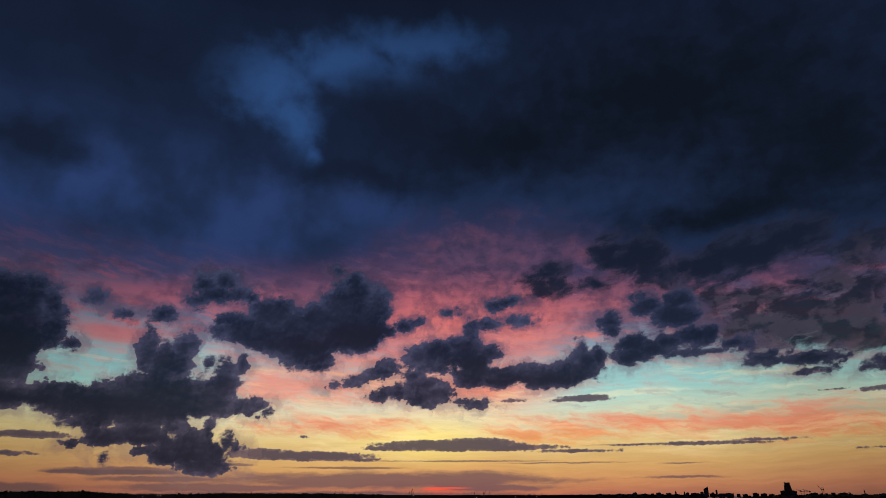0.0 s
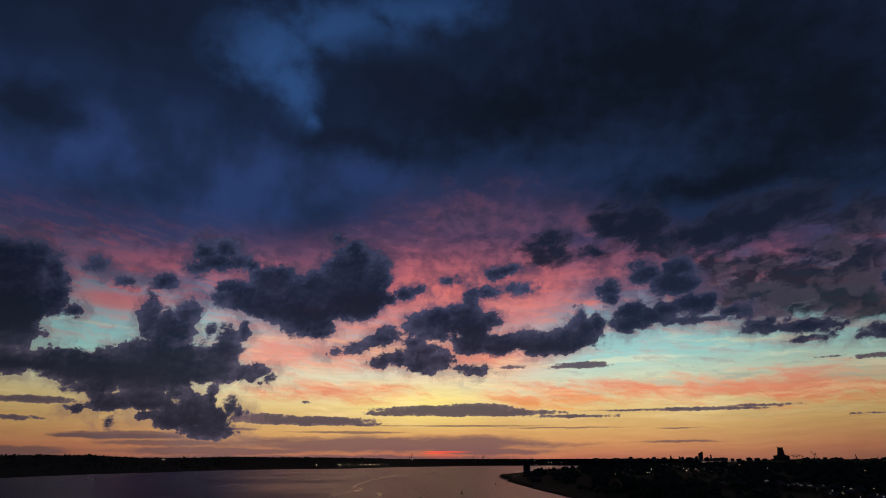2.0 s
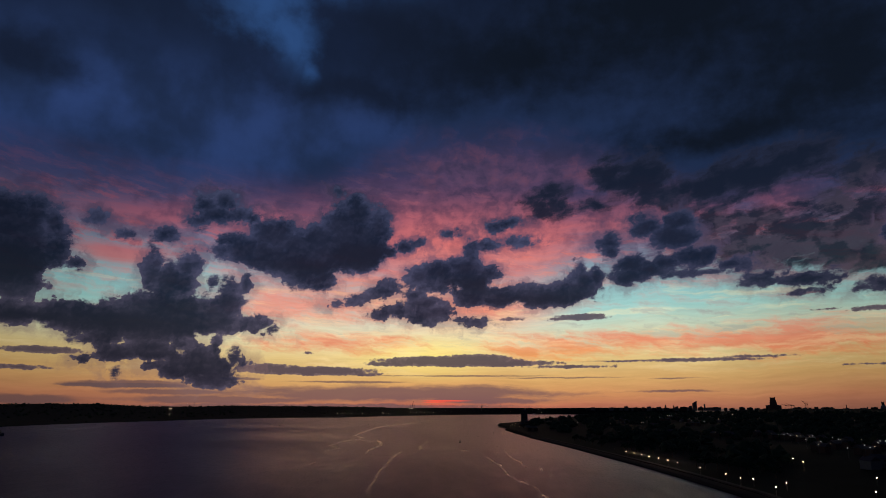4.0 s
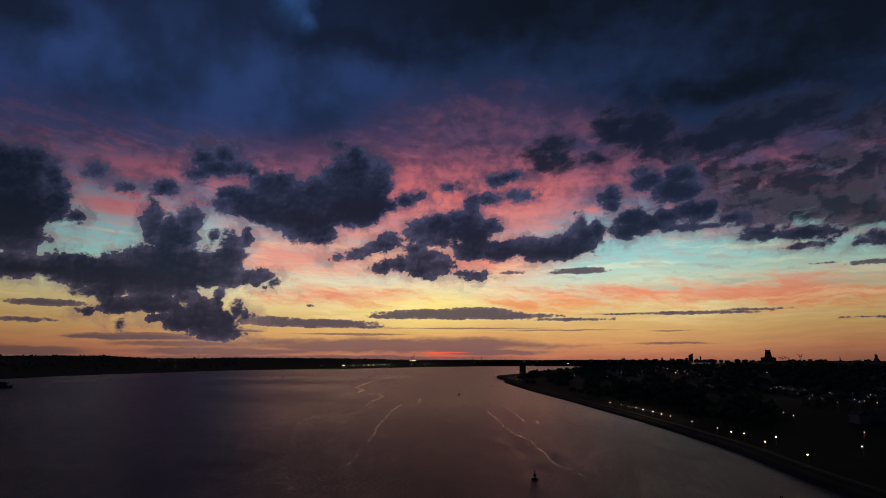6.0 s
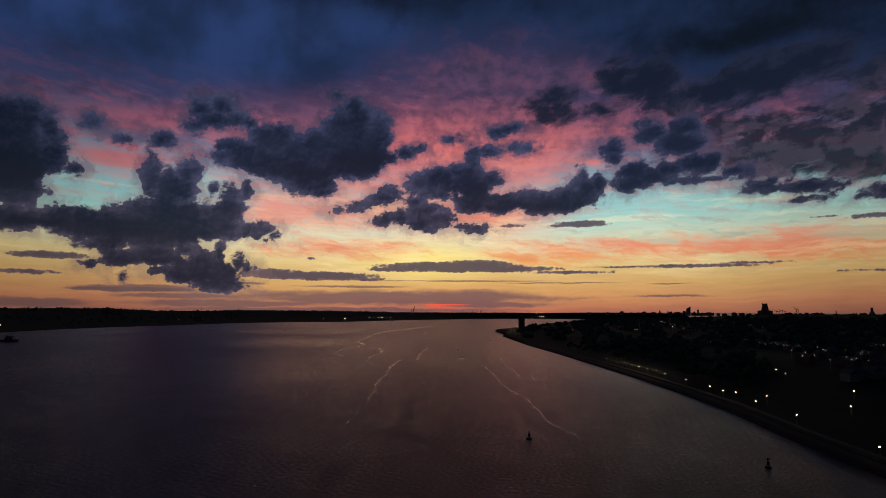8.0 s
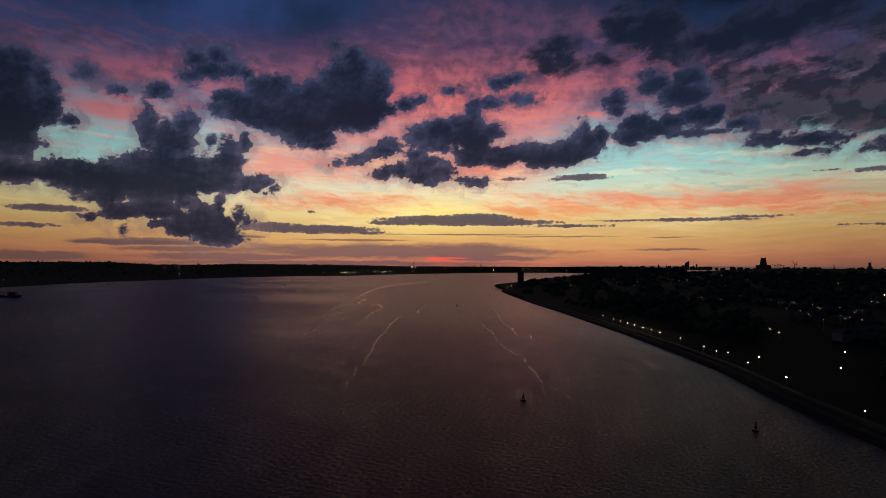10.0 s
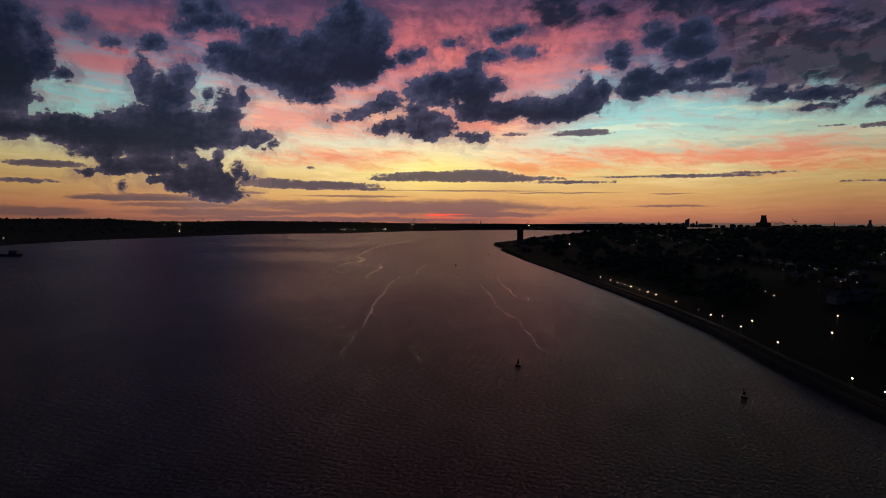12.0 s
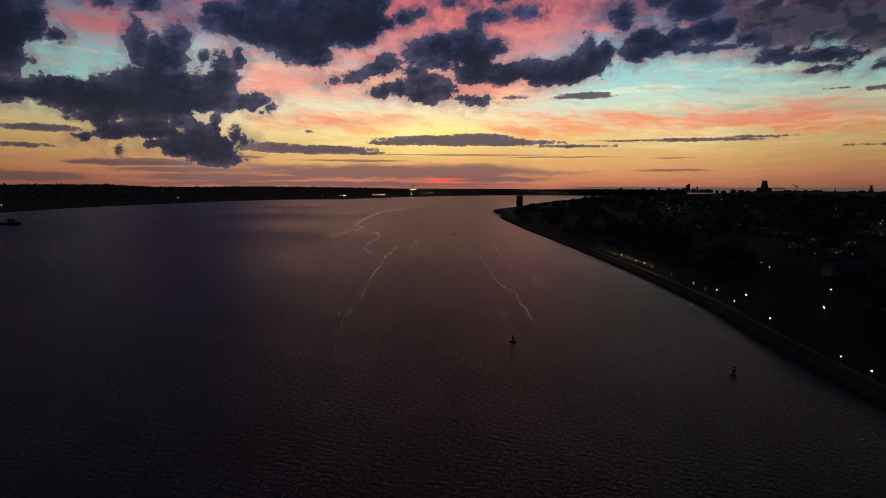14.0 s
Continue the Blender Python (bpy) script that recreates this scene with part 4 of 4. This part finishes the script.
buoy(31.5, 264, GREEN, 0.86, "dark conical navigation buoy leaning in the tide")
buoy(108.6, 218, RED, 0.78, "dark navigation buoy with two topmarks", True)
far_buoy = buoy(16, 860, GREEN, 1.0, "small dark channel buoy far out on the river")
for x, y in [(84.1, 1134.8), (-48.2, 1453.7), (-187.2, 2092.3), (-213.1, 1741.7), (-431.7, 1634.3), (-770.7, 1997), (-919.6, 1645.3),
        (-777, 1427.6), (-77.4, 2543.3)]:
    copy_thing(far_buoy, pose(x, y, 0, 0, 3, x % 90))


# ---- ship ----
def ship(x, y, heading, long, beam, hull_m, house_m, name, label):
    v = thing(name, label, "ship", pose(x, y, 0, 0, 0, heading), "ships")
    bm = B()
    ring = []
    for k in range(13):
        u = -1 + 2 * k / 12
        half = beam / 2 * (1 - max(0, u) ** 3) ** 0.6 * (0.9 if u < -0.9 else 1)
        top = 2.8 + 1.8 * max(0, u) ** 2 + 0.5 * max(0, -u - 0.5)
        ring.append([bm.verts.new((u * long / 2, s * half * w, z)) for s, w, z in ((-1, 1, top), (-1, 0.92, 0.4), (-1, 0.5, -1.5), (1, 0.5, -1.5), (1, 0.92, 0.4), (1, 1, top))])
    for a, b in zip(ring, ring[1:]):
        for i in range(5):
            bm.faces.new((a[i], a[i + 1], b[i + 1], b[i]))
        bm.faces.new((a[5], a[0], b[0], b[5]))
    bm.faces.new(ring[0]), bm.faces.new(ring[-1][::-1])
    bmesh.ops.remove_doubles(bm, verts=bm.verts, dist=0.01)
    part("hull", bm, hull_m, v)
    part("hatch", box(B(), -long * 0.12, 0, 2.6, long * 0.45, beam * 0.62, 1.2, 0.15), DECK, v)
    house = part("deckhouse", box(B(), long * 0.3, 0, 2.8, long * 0.2, beam * 0.8, 4.4, 0.2), house_m, v)
    bridge = part("bridge", box(B(), long * 0.31, 0, 7.2, long * 0.13, beam * 0.72, 2.6, 0.2), house_m, v)
    for k in range(5):
        part("window", box(B(), long * 0.376, (k - 2) * beam * 0.13, 8.2, 0.08, beam * 0.1, 0.9), GLASS, bridge)
        part("window", box(B(), long * 0.22 + k * long * 0.035, -beam * 0.402, 4.9, long * 0.02, 0.06, 0.7), GLASS, house)
    part("funnel", bar(B(), (long * 0.22, 0, 7.0), (long * 0.21, 0, 11.0), 1.2, 1.0, 12), hull_m, v)
    part("mast", bar(bar(B(), (long * 0.3, 0, 9.6), (long * 0.3, 0, 15.5), 0.18, 0.1), (long * 0.3, -1.6, 13), (long * 0.3, 1.6, 13), 0.09), GALV, v)
    part("foremast", bar(B(), (-long * 0.42, 0, 2.6), (-long * 0.42, 0, 8.5), 0.15, 0.1), GALV, v)
    return v


ship(-752, 1018, 8, 66, 11, HULL, STEEL, "cargo_ship", "long low dark cargo ship with its house forward")
ship(640, 4520, 5, 60, 14, WHITE, WHITE, "ferry", "pale ferry near the far bank")


# ---- far jetty ----
def jetty(x, y, turn, long):
    j = thing("jetty", "long dark jetty on piles along the far bank", "jetty", pose(x, y, 0, 0, 0, turn))
    part("deck", box(B(), 0, 0, 3.4, long, 9, 1.0, 0.1), CONCRETE, j)
    n = int(long / 18)
    for k in range(n):
        part("pile", bar(B(), (-long / 2 + 9 + k * 18, 0, -2), (-long / 2 + 9 + k * 18, 0, 3.4), 1.0, None, 8), STEEL, j)
    part("shed", prism(box(B(), long * 0.2, 1, 4.4, long * 0.2, 6, 4), long * 0.2, 1, 8.4, long * 0.2, 6, 2), STEEL, j)
    return j


jetty(-500, 2900, -30, 170)
jetty(-300, 3250, -50, 140)


# ---- cranes and turbines ----
def lattice(bm, a, b, w0, w1, steps):
    """Square lattice boom of four bars with crossed struts."""
    a, b = Vector(a), Vector(b)
    d = (b - a).normalized()
    s = d.cross(Vector((0, 1, 0))).normalized()
    t = d.cross(s)
    grid = [[a + (b - a) * k / steps + (s * i + t * j) * (w0 + (w1 - w0) * k / steps) for i, j in ((1, 1), (1, -1), (-1, -1), (-1, 1))] for k in range(steps + 1)]
    for p, q in zip(grid, grid[1:]):
        for i in range(4):
            bar(bm, p[i], q[i], 0.3, None, 4)
            bar(bm, p[i], q[(i + 1) % 4], 0.2, None, 4)
    return bm


def crane(x, y, z, tall, reach, turn, label):
    c = thing("crane", label, "crane", pose(x, y, z, 0, 0, turn), "dock cranes")
    part("tower", lattice(B(), (0, 0, 0), (0, 0, tall * 0.55), 2.4, 1.8, 5), STEEL, c)
    part("cab", box(B(), 0, 0, tall * 0.55, 6, 5, 4, 0.2), STEEL, c)
    part("jib", lattice(B(), (2, 0, tall * 0.57), (reach, 0, tall), 1.4, 0.5, 7), STEEL, c)
    part("mast", bar(bar(B(), (-1, 0, tall * 0.57), (-2, 0, tall * 0.78), 0.5), (-2, 0, tall * 0.78), (reach * 0.8, 0, tall * 0.92), 0.2), STEEL, c)
    part("counterweight", box(B(), -5, 0, tall * 0.53, 4, 4, 4, 0.3), CONCRETE, c)
    return c


for x, y, w, top, turn in [(2207, 4011, 3.3, 75.5, 150), (2221, 4004, 3.2, 71.9, 150), (2235, 3996, 3.2, 77.4, 150), (2249, 3988, 3.2, 73.7, 145),
        (2306, 3955, 3.2, 95.6, 110), (2314, 3950, 3.2, 90.1, 60)]:
    crane(x, y, 44, top - 44, 24, turn, "tall dock crane with raised jib, far off")
for x, y, w, top, turn in [(-231, 4296, 4, 69.3, 75), (-215, 4296, 4, 89, 60), (203, 4296, 4, 66.6, 90), (263, 4293, 4, 66.8, 30)]:
    crane(x, y, 26, top - 26, 16, turn, "tall dock crane in the far shipyard")


def wind_turbine(x, y, z, tall):
    w = thing("wind_turbine", "slender wind turbine on the horizon", "wind turbine", pose(x, y, z, 0, 0, -math.degrees(math.atan2(x, y)) + 15), "wind turbines")
    part("tower", bar(B(), (0, 0, 0), (0, 0, tall), 0.95, 0.6, 8), STEEL, w)
    part("nacelle", box(B(), 0, 0.6, tall - 0.8, 1.8, 4.2, 1.8, 0.3), WHITE, w)
    hub = part("hub", bar(B(), (0, -2.4, tall + 0.1), (0, -1.4, tall + 0.1), 0.5, 0.9, 10), WHITE, w)
    for k in range(3):
        a = math.pi / 2 + k * math.tau / 3 + 0.5
        part("blade", bar(B(), (0, -1.8, tall + 0.1), (math.cos(a) * 10, -1.8, tall + 0.1 + math.sin(a) * 10), 0.55, 0.12, 6), STEEL, hub)
    return w


first_turbine = None
for k in range(52):
    a = -11.5 + 0.46 * k + 0.2 * math.sin(k * 5.1) if k < 46 else -24.6 + (k - 46) * 0.55
    r = 4730 + 60 * math.sin(k * 2.3)
    x, y = r * math.sin(radians(a)), r * math.cos(radians(a))
    z = west_z(x, y) - 3
    if first_turbine is None:
        first_turbine = wind_turbine(x, y, z, 23 if k < 46 else 18)
    else:
        copy_thing(first_turbine, pose(x, y, z, 0, 0, -a + 15 + 20 * math.sin(k)))


# ---- city skyline ----
def grid_windows(parent, w, deep, z0, z1, cols, rows_n, front=-1):
    """Rows of windows, each a pane of its own, on the face towards the river."""
    bm = box(B(), 0, 0, 0, w / cols * 0.6, 0.3, (z1 - z0) / rows_n * 0.55)
    me = finish(bm, "window", GLASS)
    for i in range(cols):
        for j in range(rows_n):
            o = new("window", me)
            o.parent = parent
            o.location = ((i - (cols - 1) / 2) * w / cols, front * deep / 2, z0 + (z1 - z0) * (j + 0.25) / rows_n)


def block(x, y, w, top, base, name="office_building", label="dark office block on the city skyline", deep=None, material=CONCRETE, slope=0.0, cols=3, floors=4, plant=True):
    """Block with a parapet, windows and plant room; slope: fall of a mono-pitch roof."""
    deep = deep or max(w, 14)
    b = thing(name, label, "building", pose(x, y, base, 0, 0, -math.degrees(math.atan2(x, y))), "skyline buildings")
    tall = top - base - slope
    wall = part("wall", box(B(), 0, 0, 0, w, deep, tall - 1.0, 0.2), material, b)
    if slope:
        bm = B()
        v = [bm.verts.new((sx * w / 2, sy * deep / 2, tall - 1.0 + dz)) for sx, sy, dz in ((-1, -1, 0), (1, -1, 0), (1, 1, 0), (-1, 1, 0), (-1, -1, 1), (1, -1, slope + 1), (1, 1, slope + 1), (-1, 1, 1))]
        for f in ((0, 1, 5, 4), (1, 2, 6, 5), (2, 3, 7, 6), (3, 0, 4, 7), (4, 5, 6, 7)):
            bm.faces.new([v[i] for i in f])
        part("roof", bm, SLATE, b)
    else:
        part("roof", box(B(), 0, 0, tall - 1.0, w * 1.02, deep * 1.02, 1.0, 0.15), SLATE, b)
        if plant:
            part("plant_room", box(B(), w * 0.12, 0, tall - 0.02, w * 0.35, deep * 0.4, 2.6, 0.1), CONCRETE, b)
    grid_windows(wall, w * 0.92, deep, (tall - 1) * 0.35, tall - 1.5, cols, floors)
    return b


BASE = 30
for x, y, w, top in [(1286, 4374, 27.2, 57.9), (1431, 4329, 30.5, 56.4), (1601, 4269, 22.2, 56.9), (1663, 4245, 22, 51.3), (1684, 4237, 21.9, 61.1),
        (1744, 4212, 14.4, 57.4), (1766, 4203, 10.8, 71), (1819, 4180, 85.2, 51.9), (1192, 4401, 19.7, 49.6), (1529, 4295, 33.7, 46.9),
        (1984, 4104, 13.7, 48.8), (2291, 3940, 18.9, 50.3), (2373, 3892, 21.5, 50.7), (2412, 3867, 21.3, 52.7)]:
    block(x, y, w, top, BASE, cols=max(3, int(w / 6)))
town = random.Random(23)
for k in range(38):
    a, w = radians(13 + 0.62 * k + town.uniform(-0.25, 0.25)), town.uniform(14, 44)
    r = 4470 + town.uniform(-160, 60)
    block(r * math.sin(a), r * math.cos(a), w, 46 + town.random() ** 2 * 9, BASE, "low_building", "low dark building on the city ridge", 16, town.choice((BRICK, CONCRETE, CLADDING)), 0, 3, 2, w > 26)
x, y, w, top = [(1709, 4227, 29.1, 94.1)][0]
block(x, y, w, top, BASE, label="tall office tower with a slanting roof on the skyline", slope=16, cols=5, floors=10)


def steeple(x, y, base, tower_top, tip, w, label):
    c = thing("church", label, "church", pose(x, y, base, 0, 0, -math.degrees(math.atan2(x, y))), "churches")
    part("tower", box(B(), 0, 0, 0, w, w, tower_top - base, 0.3), SANDSTONE, c)
    part("spire", bar(B(), (0, 0, tower_top - base), (0, 0, tip - base), w * 0.55, 0.15, 8), SLATE, c)
    nave = part("nave", box(B(), 0, w * 0.5 + 12, 0, w * 1.6, 24, (tower_top - base) * 0.45), SANDSTONE, c)
    part("roof", prism(B(), 0, w * 0.5 + 12, (tower_top - base) * 0.45, w * 1.7, 24.5, 6), SLATE, c)
    for s in (-1, 1):
        for t in (-1, 1):
            part("pinnacle", bar(B(), (s * w * 0.45, t * w * 0.45, tower_top - base - 0.5), (s * w * 0.45, t * w * 0.45, tower_top - base + 4), 0.6, 0.1, 6), SANDSTONE, c)
    return c


for x, y, w, top in [(1527, 4275, 18.7, 70.4), (1577, 4256, 14.8, 66.6), (2469, 3808, 8.9, 75.7), (2556, 3749, 5.7, 58.6)]:
    steeple(x, y, BASE, (BASE + 2 * top) / 3, top, max(5, w * 0.6), "church with a slender spire on the skyline")


def cathedral(x, y, base, top, w):
    c = thing("cathedral", "massive sandstone cathedral with a broad square tower", "cathedral", pose(x, y, base, 0, 0, -math.degrees(math.atan2(x, y))))
    tall = top - base
    part("tower", box(box(B(), 0, 0, 0, w, w, tall * 0.8, 0.6), 0, 0, tall * 0.8, w * 0.86, w * 0.86, tall * 0.2 - 2, 0.8), SANDSTONE, c)
    for s in (-1, 1):
        for t in (-1, 1):
            part("pinnacle", bar(B(), (s * w * 0.36, t * w * 0.36, tall - 3), (s * w * 0.36, t * w * 0.36, tall + 1.5), 2.6, 1.2, 8), SANDSTONE, c)
            part("buttress", box(B(), s * w * 0.5, t * w * 0.5, 0, w * 0.16, w * 0.16, tall * 0.62, 0.3), SANDSTONE, c)
    nave = part("nave", box(B(), 0, 0, 0, w * 2.5, w * 0.9, tall * 0.32, 0.4), SANDSTONE, c)
    part("roof", prism(B(), 0, 0, tall * 0.32, w * 2.5, w * 0.92, tall * 0.1), SLATE, c)
    for s in (-1, 1):
        part("transept", prism(box(B(), s * w * 0.72, 0, 0, w * 0.4, w * 1.6, tall * 0.38, 0.3), s * w * 0.72, 0, tall * 0.38, w * 0.4, w * 1.6, tall * 0.07), SANDSTONE, c)
    for k in range(5):
        part("window", box(B(), (k - 2) * w * 0.5, -w * 0.455, tall * 0.1, w * 0.16, 0.4, tall * 0.16), GLASS, nave)
    return c


x, y, w, top = [(2110, 3973, 35.8, 115.2)][0]
cathedral(x, y, BASE, top, w)


def crown_church(x, y, base, top, w):
    c = thing("cathedral", "conical concrete cathedral with a spiked crown", "cathedral", pose(x, y, base))
    tall = top - base
    part("base", bar(B(), (0, 0, 0), (0, 0, tall * 0.2), w, w * 0.95, 16), CONCRETE, c)
    part("cone", bar(B(), (0, 0, tall * 0.2), (0, 0, tall * 0.62), w * 0.9, w * 0.36, 16), CONCRETE, c, "", True)
    part("lantern", bar(B(), (0, 0, tall * 0.62), (0, 0, tall * 0.9), w * 0.36, w * 0.34, 16), GLASS, c)
    for k in range(12):
        a = k * math.tau / 12
        part("spike", bar(B(), (w * 0.34 * math.cos(a), w * 0.34 * math.sin(a), tall * 0.86), (w * 0.3 * math.cos(a), w * 0.3 * math.sin(a), tall * (1.0 if k % 2 else 0.96)), 0.6, 0.2, 5), GALV, c)
    return c


x, y, w, top = [(2598, 3671, 38.9, 89.1)][0]
crown_church(x, y, BASE, top, w * 0.55)

# ---- headland tower block ----
block(223, 1762, 18, 41, 4, "tower_block", "tall dark apartment block on the headland", 15, CLADDING, 0, 6, 11)


# ---- houses ----
def house(x, y, turn, wall_m, label, wide=9.0):
    h = thing("house", label, "house", pose(x, y, ground_z(x, y) - 0.4, 0, 0, turn), "houses")
    wall = part("wall", box(B(), 0, 0, 0, wide, 8, 5.8, 0.05), wall_m, h)
    roof = part("roof", prism(B(), 0, 0, 5.8, wide + 0.7, 8.8, 3.0), SLATE, h)
    part("chimney", box(B(), wide * 0.32, 0.5, 7.4, 0.9, 0.7, 2.4, 0.05), BRICK, roof)
    for i in (-1, 1):
        for z in (1.2, 3.8):
            w = part("window", box(B(), i * wide * 0.27, -4.02, z, 1.5, 0.12, 1.3), GLASS, h)
            part("sill", box(B(), i * wide * 0.27, -4.1, z - 0.15, 1.8, 0.25, 0.12), CONCRETE, w)
    part("door", box(B(), 0, -4.02, 0.4, 1.0, 0.12, 2.1), STEEL, h)
    return h


brick_house = house(300, 900, 20, BRICK, "dark two-storey brick house with a slate roof")
pale_house = house(330, 930, 20, RENDER_WALL, "pale rendered house with a slate roof")
rng = random.Random(11)
homes = [(300, 900), (330, 930)]
for cx, cy in TOWN[::2] + HEADLAND[::3]:
    for k in range(2):
        x, y = cx + rng.uniform(12, 30), cy + rng.uniform(12, 34) + 14 * k
        if x > along(COAST, y) + 25 and all(math.hypot(x - a, y - b) > 13 for a, b in homes):
            homes.append((x, y))
            copy_thing(brick_house if rng.random() < 0.75 else pale_house, pose(x, y, ground_z(x, y) - 0.4, 0, 0, rng.choice((15, 20, 105, 200))))
cx, cy = [(288.4, 430.2)][0]
for k in range(4):
    x, y = cx + 11 * k - 8, cy + 4.0 * k + (5 if k % 2 else 0)
    homes.append((x, y))
    copy_thing(pale_house, pose(x, y, ground_z(x, y) - 0.4, 0, 0, 12 if k % 2 else 100))


# ---- trees ----
def clump(bm, at, r, seed, detail=1):
    """Lumpy cluster of leaves."""
    got = bmesh.ops.create_icosphere(bm, subdivisions=detail, radius=1, matrix=Matrix.Translation((0, 0, 0)))["verts"]
    for v in got:
        k = 1 + 0.35 * noise.noise(v.co * 1.9 + Vector((seed, seed * 0.7, 3)))
        v.co = Vector(at) + Vector((v.co.x * r * k, v.co.y * r * k, v.co.z * r * 0.8 * k))


def tree(x, y, tall, seed):
    rnd = random.Random(seed)
    t = thing("tree", "dark leafy park tree beside the promenade", "tree", pose(x, y, ground_z(x, y) - 0.3), "park trees")
    trunk = bar(B(), (0, 0, 0), (0.2, 0, tall * 0.45), 0.35, 0.2, 8)
    tips = []
    for k in range(7):
        a, e = k * 2.4 + rnd.random(), rnd.uniform(0.5, 1.1)
        tip = Vector((math.cos(a) * math.cos(e), math.sin(a) * math.cos(e), math.sin(e))) * tall * 0.42 + Vector((0.2, 0, tall * 0.4))
        bar(trunk, (0.1, 0, tall * rnd.uniform(0.3, 0.45)), tip, 0.14, 0.04, 5)
        tips.append(tip)
    part("trunk", trunk, BARK, t)
    crown = B()
    for k in range(46):
        c = tips[k % 7] * rnd.uniform(0.75, 1.1) + Vector([rnd.gauss(0, tall * 0.1) for _ in range(3)])
        clump(crown, c, tall * rnd.uniform(0.05, 0.11), seed + k)
    part("crown", crown, LEAF, t, "uneven leafy crown")
    return t


lamps_all = PROM + TOWN + BRIGHT + HEADLAND


def clear_of_lamps(x, y, r, lamps=lamps_all):
    """Keep the sight line from the river to each lamp open."""
    for lx, ly in lamps:
        d = math.hypot(lx, ly)
        ux, uy = lx / d, ly / d
        s = x * ux + y * uy
        if d - 260 < s < d + r and abs(x * uy - y * ux) < r + 3:
            return False
    return True


kinds = [tree(215, 262, 9, 1), tree(232, 300, 11, 2), tree(205, 410, 8, 3)]
spots = [(215, 262), (232, 300), (205, 410)]
while len(spots) < 150:
    y = rng.uniform(170, 900)
    x = along(COAST, y) + 30 + rng.random() ** 1.4 * 330
    if all(math.hypot(x - a, y - b) > 7 for a, b in spots) and clear_of_lamps(x, y, 5) and all(math.hypot(x - a, y - b) > 12 for a, b in homes):
        spots.append((x, y))
        copy_thing(rng.choice(kinds), pose(x, y, ground_z(x, y) - 0.3, 0, 0, rng.uniform(0, 360)))


def woodland(name, places, label):
    """Many far crowns in one mesh."""
    base = B()
    bmesh.ops.create_icosphere(base, subdivisions=2, radius=1)
    base.verts.ensure_lookup_table()
    unit = np.array([v.co[:] for v in base.verts])
    tri = np.array([[v.index for v in f.verts] for f in base.faces])
    base.free()
    vs, fs = [], []
    gen = np.random.default_rng(5)
    for k, (x, y, z, r) in enumerate(places):
        bump = 1 + 0.22 * np.sin(unit @ gen.normal(0, 3.2, 3) + gen.uniform(0, 6)) + 0.18 * np.sin(unit @ gen.normal(0, 6, 3))
        vs.append(unit * bump[:, None] * np.array([r, r, r * gen.uniform(0.75, 1.15)]) + np.array([x, y, z + r * 0.45]))
        fs.append(tri + k * len(unit))
    me = bpy.data.meshes.new(name)
    me.from_pydata(np.concatenate(vs).tolist(), [], np.concatenate(fs).tolist())
    me.materials.append(LEAF)
    return tagged(new(name, me), label, "trees", "", "stuff")


places = []
while len(places) < 2600:
    r, a = 300 + 3300 * rng.random() ** 1.3, rng.uniform(5, 60)
    x, y = r * math.sin(radians(a)), r * math.cos(radians(a))
    d = x - along(COAST, y)
    size = rng.uniform(3.5, 6.5) * (1 + r / 6000)
    if y < 4500 and d > 60 + size and clear_of_lamps(x, y, size) and (r > 1500 or all(math.hypot(x - p, y - q) > size + 7 for p, q in homes)):
        places.append((x, y, ground_z(x, y), size))
woodland("woods", places, "dark mass of trees over the east bank suburbs")
places = []
for k in range(2200):
    a = rng.uniform(-39, 20)
    near = along(SHORE_W, a)
    r = near + (4740 - near) * (0.03 + 0.97 * rng.random() ** 0.6)
    x, y = r * math.sin(radians(a)), r * math.cos(radians(a))
    far_open = -5.5 < a
    size = rng.choice((2.5, 3, 4, 5, 6.5)) * (0.5 if far_open else 1) * (0.6 + 0.8 * abs(noise.noise((a * 0.6, 0, 2))))
    if clear_of_lamps(x, y, size, WEST + WEST_BRIGHT):
        places.append((x, y, west_z(x, y), size))
woodland("woods_west", places, "dark wooded slopes of the far bank")
